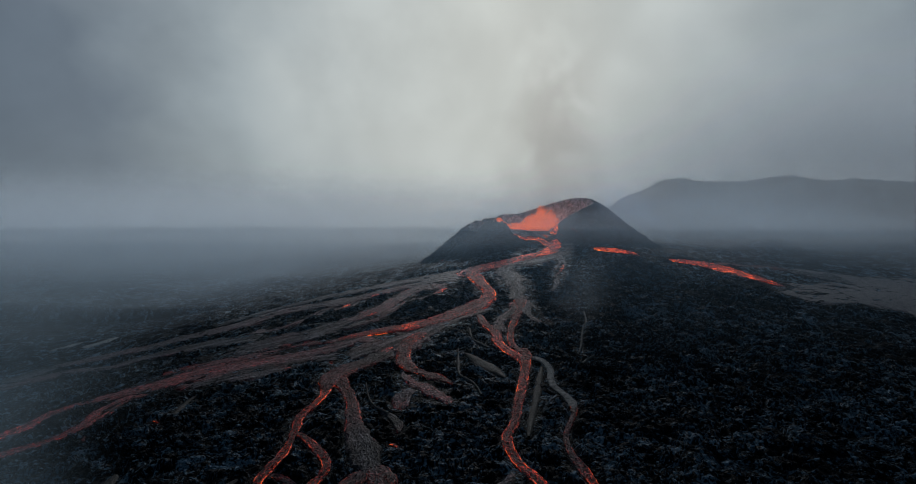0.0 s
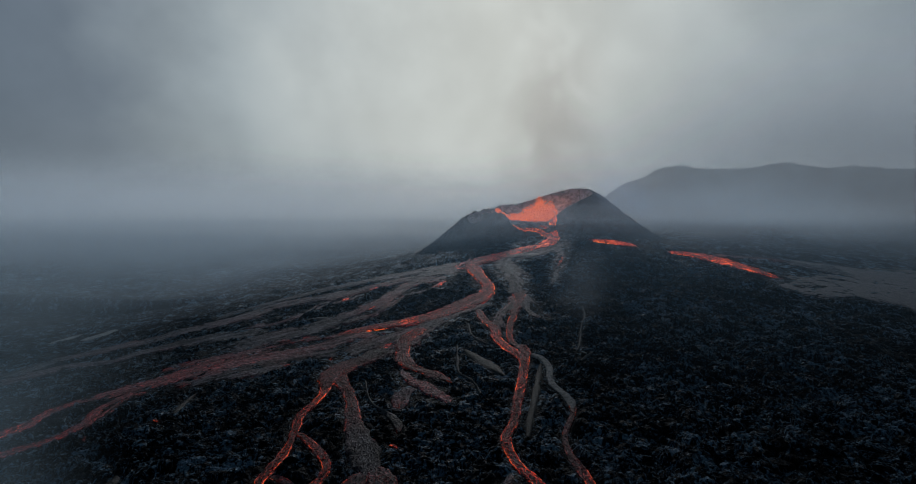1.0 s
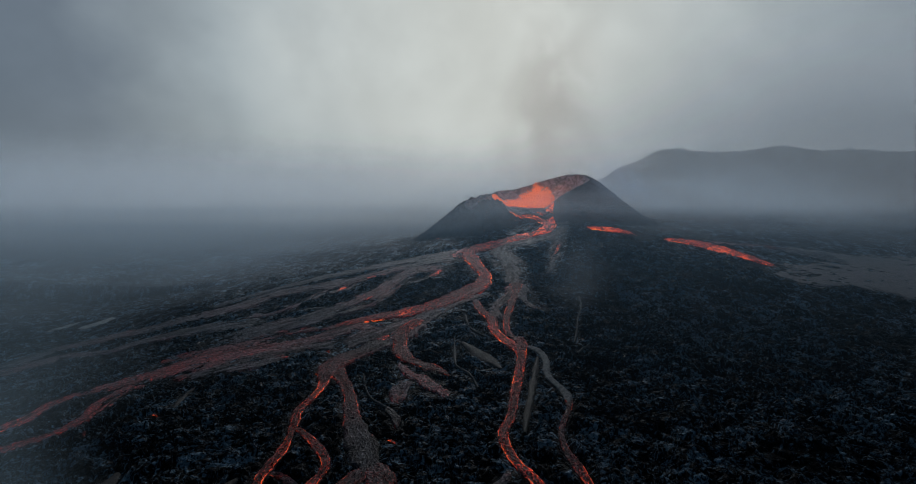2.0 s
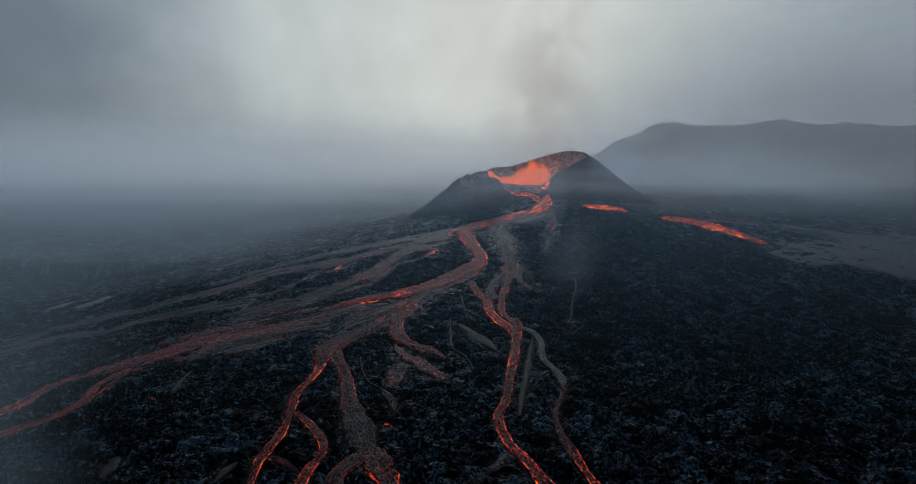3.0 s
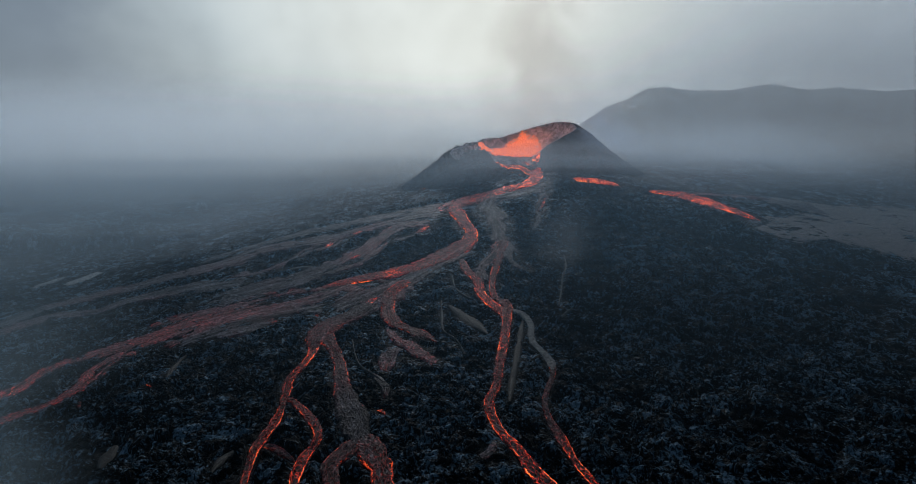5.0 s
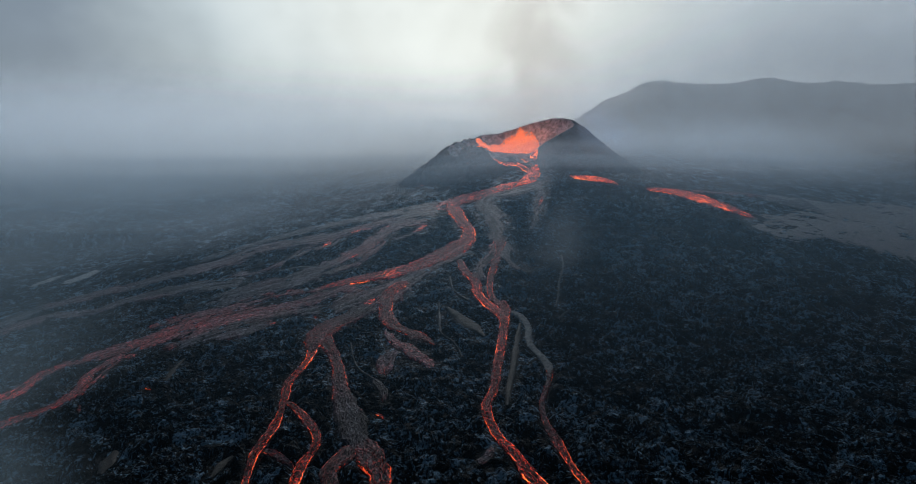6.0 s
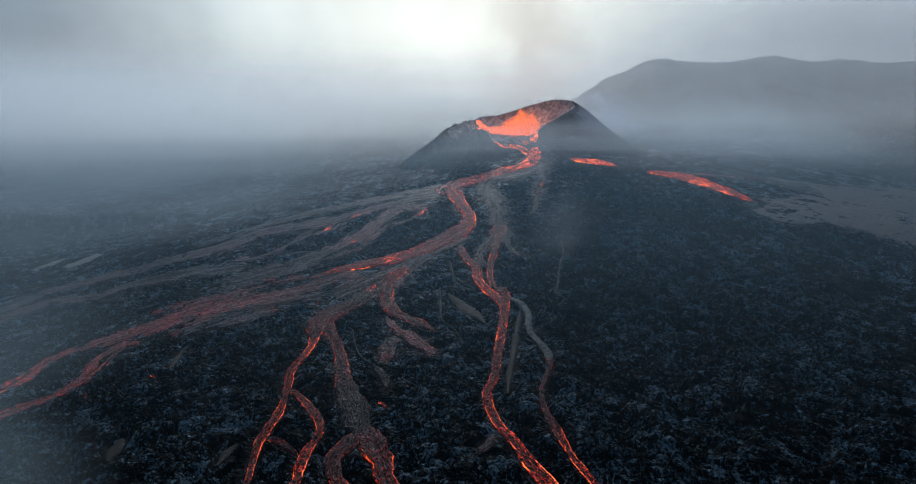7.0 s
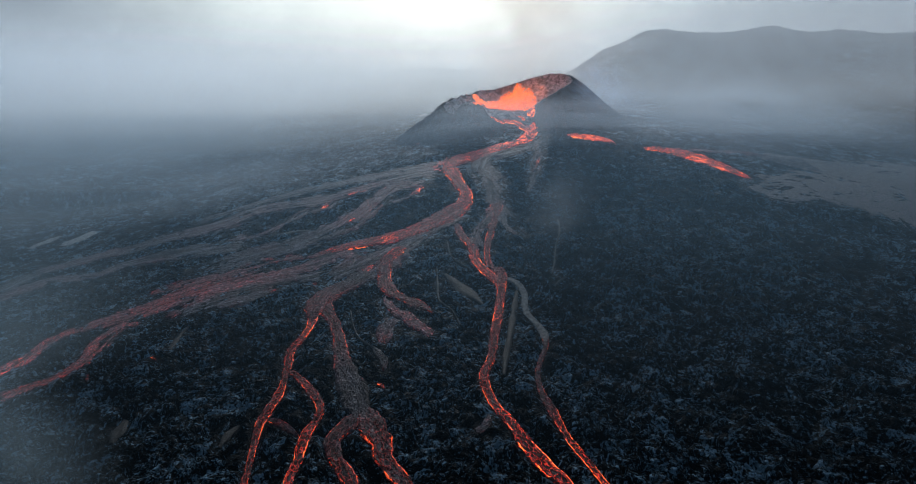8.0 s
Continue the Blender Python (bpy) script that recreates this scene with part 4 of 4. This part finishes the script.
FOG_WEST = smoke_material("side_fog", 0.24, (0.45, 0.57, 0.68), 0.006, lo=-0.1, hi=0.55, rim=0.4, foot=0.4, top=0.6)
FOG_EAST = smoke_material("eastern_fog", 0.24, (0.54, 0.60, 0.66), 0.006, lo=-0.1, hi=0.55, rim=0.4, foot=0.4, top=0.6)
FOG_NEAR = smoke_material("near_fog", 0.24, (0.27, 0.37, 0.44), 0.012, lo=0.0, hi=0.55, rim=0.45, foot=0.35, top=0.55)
PLUME = smoke_material("plume_smoke", 0.22, (0.64, 0.53, 0.48), 0.014, lo=0.25, hi=0.55, rim=0.5, foot=0.2, top=0.6)
WISP = smoke_material("thin_blue_smoke", 0.24, (0.50, 0.68, 0.98), 0.03, (1, 1, 0.35), lo=0.15, hi=0.6, rim=0.5, foot=0.35, top=0.5)
HAZE = smoke_material("faint_haze", 0.23, (0.54, 0.67, 0.80), 0.008, lo=0.0, hi=0.5, rim=0.5, foot=0.5, top=0.4)
STREAK = smoke_material("pale_streak", 0.17, (0.60, 0.68, 0.76), 0.03, (1, 1, 0.3), lo=0.1, hi=0.6, rim=0.5, foot=0.3, top=0.5)
LEVEL = smoke_material("level_haze", 0.21, (0.31, 0.48, 0.61), 0.009, lo=-0.3, hi=0.6, rim=0.2, foot=0.5, top=0.18, passing=0.35)
y = 760.0
for n in range(16):
    label = ("grey fog bank behind the volcano", "grey fog bank over the far plain", "pale fog bank across the far valley", "pale fog bank closing the horizon")[n // 4]
    tall = 70 + 0.12 * (y - 600)
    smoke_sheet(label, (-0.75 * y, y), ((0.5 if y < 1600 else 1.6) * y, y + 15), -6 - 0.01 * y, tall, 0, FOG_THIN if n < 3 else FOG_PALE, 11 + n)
    # western half of the bank, its shade put into the colour
    smoke_sheet(label.replace("pale", "dim"), (-1.9 * y - 250, y - 24), (0.05 * y, y - 24), -6 - 0.01 * y, tall * 1.2, 0, FOG_THIN if n < 2 else FOG_SHADED, 81 + n)
    y *= 1.09
for n in range(2):
    smoke_sheet("thick grey fog over the low western plain", (-800, 520 + 16 * n), (-20, 650 + 14 * n), -6, 110, 20, FOG_WEST, 23 + n)
for n in range(2):
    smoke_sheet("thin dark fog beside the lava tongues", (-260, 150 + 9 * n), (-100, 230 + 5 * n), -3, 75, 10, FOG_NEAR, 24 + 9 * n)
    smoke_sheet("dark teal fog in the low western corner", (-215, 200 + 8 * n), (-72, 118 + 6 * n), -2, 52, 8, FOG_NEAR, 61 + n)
    smoke_sheet("brownish smoke plume rising from the crater", (30 - 8 * n, 660 + 14 * n), (180 + 6 * n, 660 + 14 * n), 6, 300, 18, PLUME, 26 + n)
    smoke_sheet("grey fog swallowing the far hillside", (60, 950 + 30 * n), (1700, 960 + 30 * n), -20, 300, 20, FOG_HILL, 33 + n)
    smoke_sheet("grey fog at the foot of the far hillside", (40, 1050 + 30 * n), (1500, 1040 + 30 * n), -20, 240, 20, FOG_HILL, 37 + n)
for n in range(4):
    smoke_sheet("pale fog drifting over the brow of the far hillside", (150 + 70 * n, 1100 + 12 * n), (2000, 1100 + 12 * n), 50 - 10 * n, 420, 20, FOG_BROW, 35 + n)
smoke_sheet("grey fog drifting over the western slope", (-560, 330), (-110, 480), -5, 90, 20, FOG_WEST, 28)
smoke_sheet("grey haze over the eastern lava plain", (200, 380), (640, 520), -5, 100, 10, FOG_EAST, 29)
smoke_sheet("grey haze behind the eastern lava stream", (150, 610), (760, 640), -5, 100, 10, FOG_EAST, 31)
haze_layer("thin level layer of blue-grey haze", -460, 560, 45, 560, 91, LEVEL, 71)
haze_layer("lower thin layer of blue-grey haze", -460, 560, 55, 520, 80, LEVEL, 75)
smoke_wisp("thin blue smoke drifting up the flank of the cone", [(150, 524, 0, 60), (152, 524, 18, 100), (140, 528, 42, 90), (128, 534, 70, 40)], WISP, 41)
smoke_wisp("thin blue smoke rising from the breach", [(72, 505, 0, 30), (76, 507, 16, 50), (84, 512, 40, 55), (92, 520, 66, 30)], STREAK, 43)
smoke_wisp("thin blue smoke beside the dark spatter mound", [(15, 492, 0, 70), (17, 493, 14, 100), (26, 497, 32, 80), (36, 503, 52, 40)], HAZE, 44)
smoke_wisp("pale smoke column rising from the upper streams", [(66, 400, 0, 14), (66, 402, 14, 22), (70, 406, 34, 26), (74, 410, 60, 26)], STREAK, 47)
smoke_wisp("bluish smoke hanging over the middle streams", [(60, 296, 0, 30), (61, 297, 12, 40), (64, 299, 28, 44), (68, 302, 46, 30)], STREAK, 57)
smoke_wisp("faint blue haze round the foot of the cone", [(70, 486, -1, 260), (72, 487, 12, 330), (76, 489, 26, 330), (80, 492, 42, 220)], HAZE, 48)
smoke_wisp("faint blue haze over the western lava bands", [(-130, 400, -1, 160), (-130, 402, 14, 240), (-126, 405, 30, 240), (-120, 410, 48, 160)], HAZE, 53)
smoke_wisp("faint blue haze over the upper lava field", [(90, 420, -1, 300), (92, 421, 20, 400), (96, 423, 42, 400), (100, 426, 66, 280)], HAZE, 49)
smoke_wisp("faint grey haze behind the eastern slope", [(260, 470, -1, 260), (262, 471, 20, 380), (266, 473, 44, 380), (270, 476, 70, 240)], HAZE, 51)
smoke_wisp("faint blue haze over the eastern slope", [(190, 380, 0, 140), (190, 381, 25.2, 230), (194, 383, 54, 230), (198, 386, 86.4, 140)], HAZE, 65)


# ---- broken crust on the ground: loose slabs near by as pieces, the finer rubble joined ----
def slab_mesh(rng, sides):
    """An uneven plate of crust, about a metre across, with a chamfered rim."""
    a = np.linspace(0, 2 * np.pi, sides, endpoint=False) + rng.uniform(-0.3, 0.3, sides)
    r = rng.uniform(0.62, 1.0, sides)
    x, y = r * np.cos(a), r * np.sin(a) * rng.uniform(0.5, 0.8)
    low = np.stack([x, y, np.full(sides, -0.30)], 1)
    rim = np.stack([x, y, 0.05 + 0.03 * rng.standard_normal(sides)], 1)
    top = np.stack([0.84 * x, 0.84 * y, 0.13 + 0.03 * rng.standard_normal(sides)], 1)
    k = np.arange(sides)
    j = (k + 1) % sides
    quads = [list(q) for q in np.vstack([np.stack([k, j, j + sides, k + sides], 1), np.stack([k + sides, j + sides, j + 2 * sides, k + 2 * sides], 1)])]
    return np.vstack([low, rim, top]), quads + [list(range(2 * sides, 3 * sides))]


rng = np.random.default_rng(77)
shapes = [slab_mesh(rng, 7) for i in range(12)]


def bare_spot(west, east, near, far_edge):
    """A place on open rock, off the streams."""
    while True:
        x, y = rng.uniform(west, east), rng.uniform(near, far_edge)
        i, j = np.searchsorted(gy, y), np.searchsorted(gx, x)
        if calm[i, j] < 0.05 and heap[i, j] < 0.3:
            return x, y, GZ[i, j]


slab_data = []
for co, faces in shapes:
    mesh = bpy.data.meshes.new("crust_slab")
    mesh.from_pydata(co.tolist(), [], faces)
    mesh.materials.append(CRUST)
    slab_data.append(mesh)
for i in range(300):
    x, y, z = bare_spot(-85, 95, 142, 245)
    size = rng.uniform(1.0, 2.5)
    ob = new("crust_slab", slab_data[i % len(slab_data)])
    ob.parent = ground
    ob.matrix_world = pose(x, y, z + 0.12 * size, *np.degrees(rng.normal(0, 0.2, 2)), rng.uniform(0, 360)) @ Matrix.Diagonal((size, size, size, 1))

co, faces, count = [], [], 0
for i in range(14000):
    near_by = i % 3
    x, y, z = bare_spot(-150, 175, 138, 300) if near_by else bare_spot(-190, 200, 250, 450)
    size = rng.uniform(0.4, 1.5) * (1.0 if near_by else 1.5)
    shape, rings = shapes[i % len(shapes)]
    turn = Matrix.Rotation(rng.uniform(0, 6.28), 3, "Z") @ Matrix.Rotation(rng.normal(0, 0.3), 3, "X") @ Matrix.Rotation(rng.normal(0, 0.3), 3, "Y")
    co.append(shape @ (size * np.array(turn).T) + (x, y, z + 0.12 * size))
    faces += [[f + count for f in ring] for ring in rings]
    count += len(shape)
mesh = bpy.data.meshes.new("crust_rubble")
mesh.from_pydata(np.vstack(co).tolist(), [], faces)
tagged(part("crust_rubble", mesh, CRUST, ground), "broken slabs of black crust", kind="stuff")
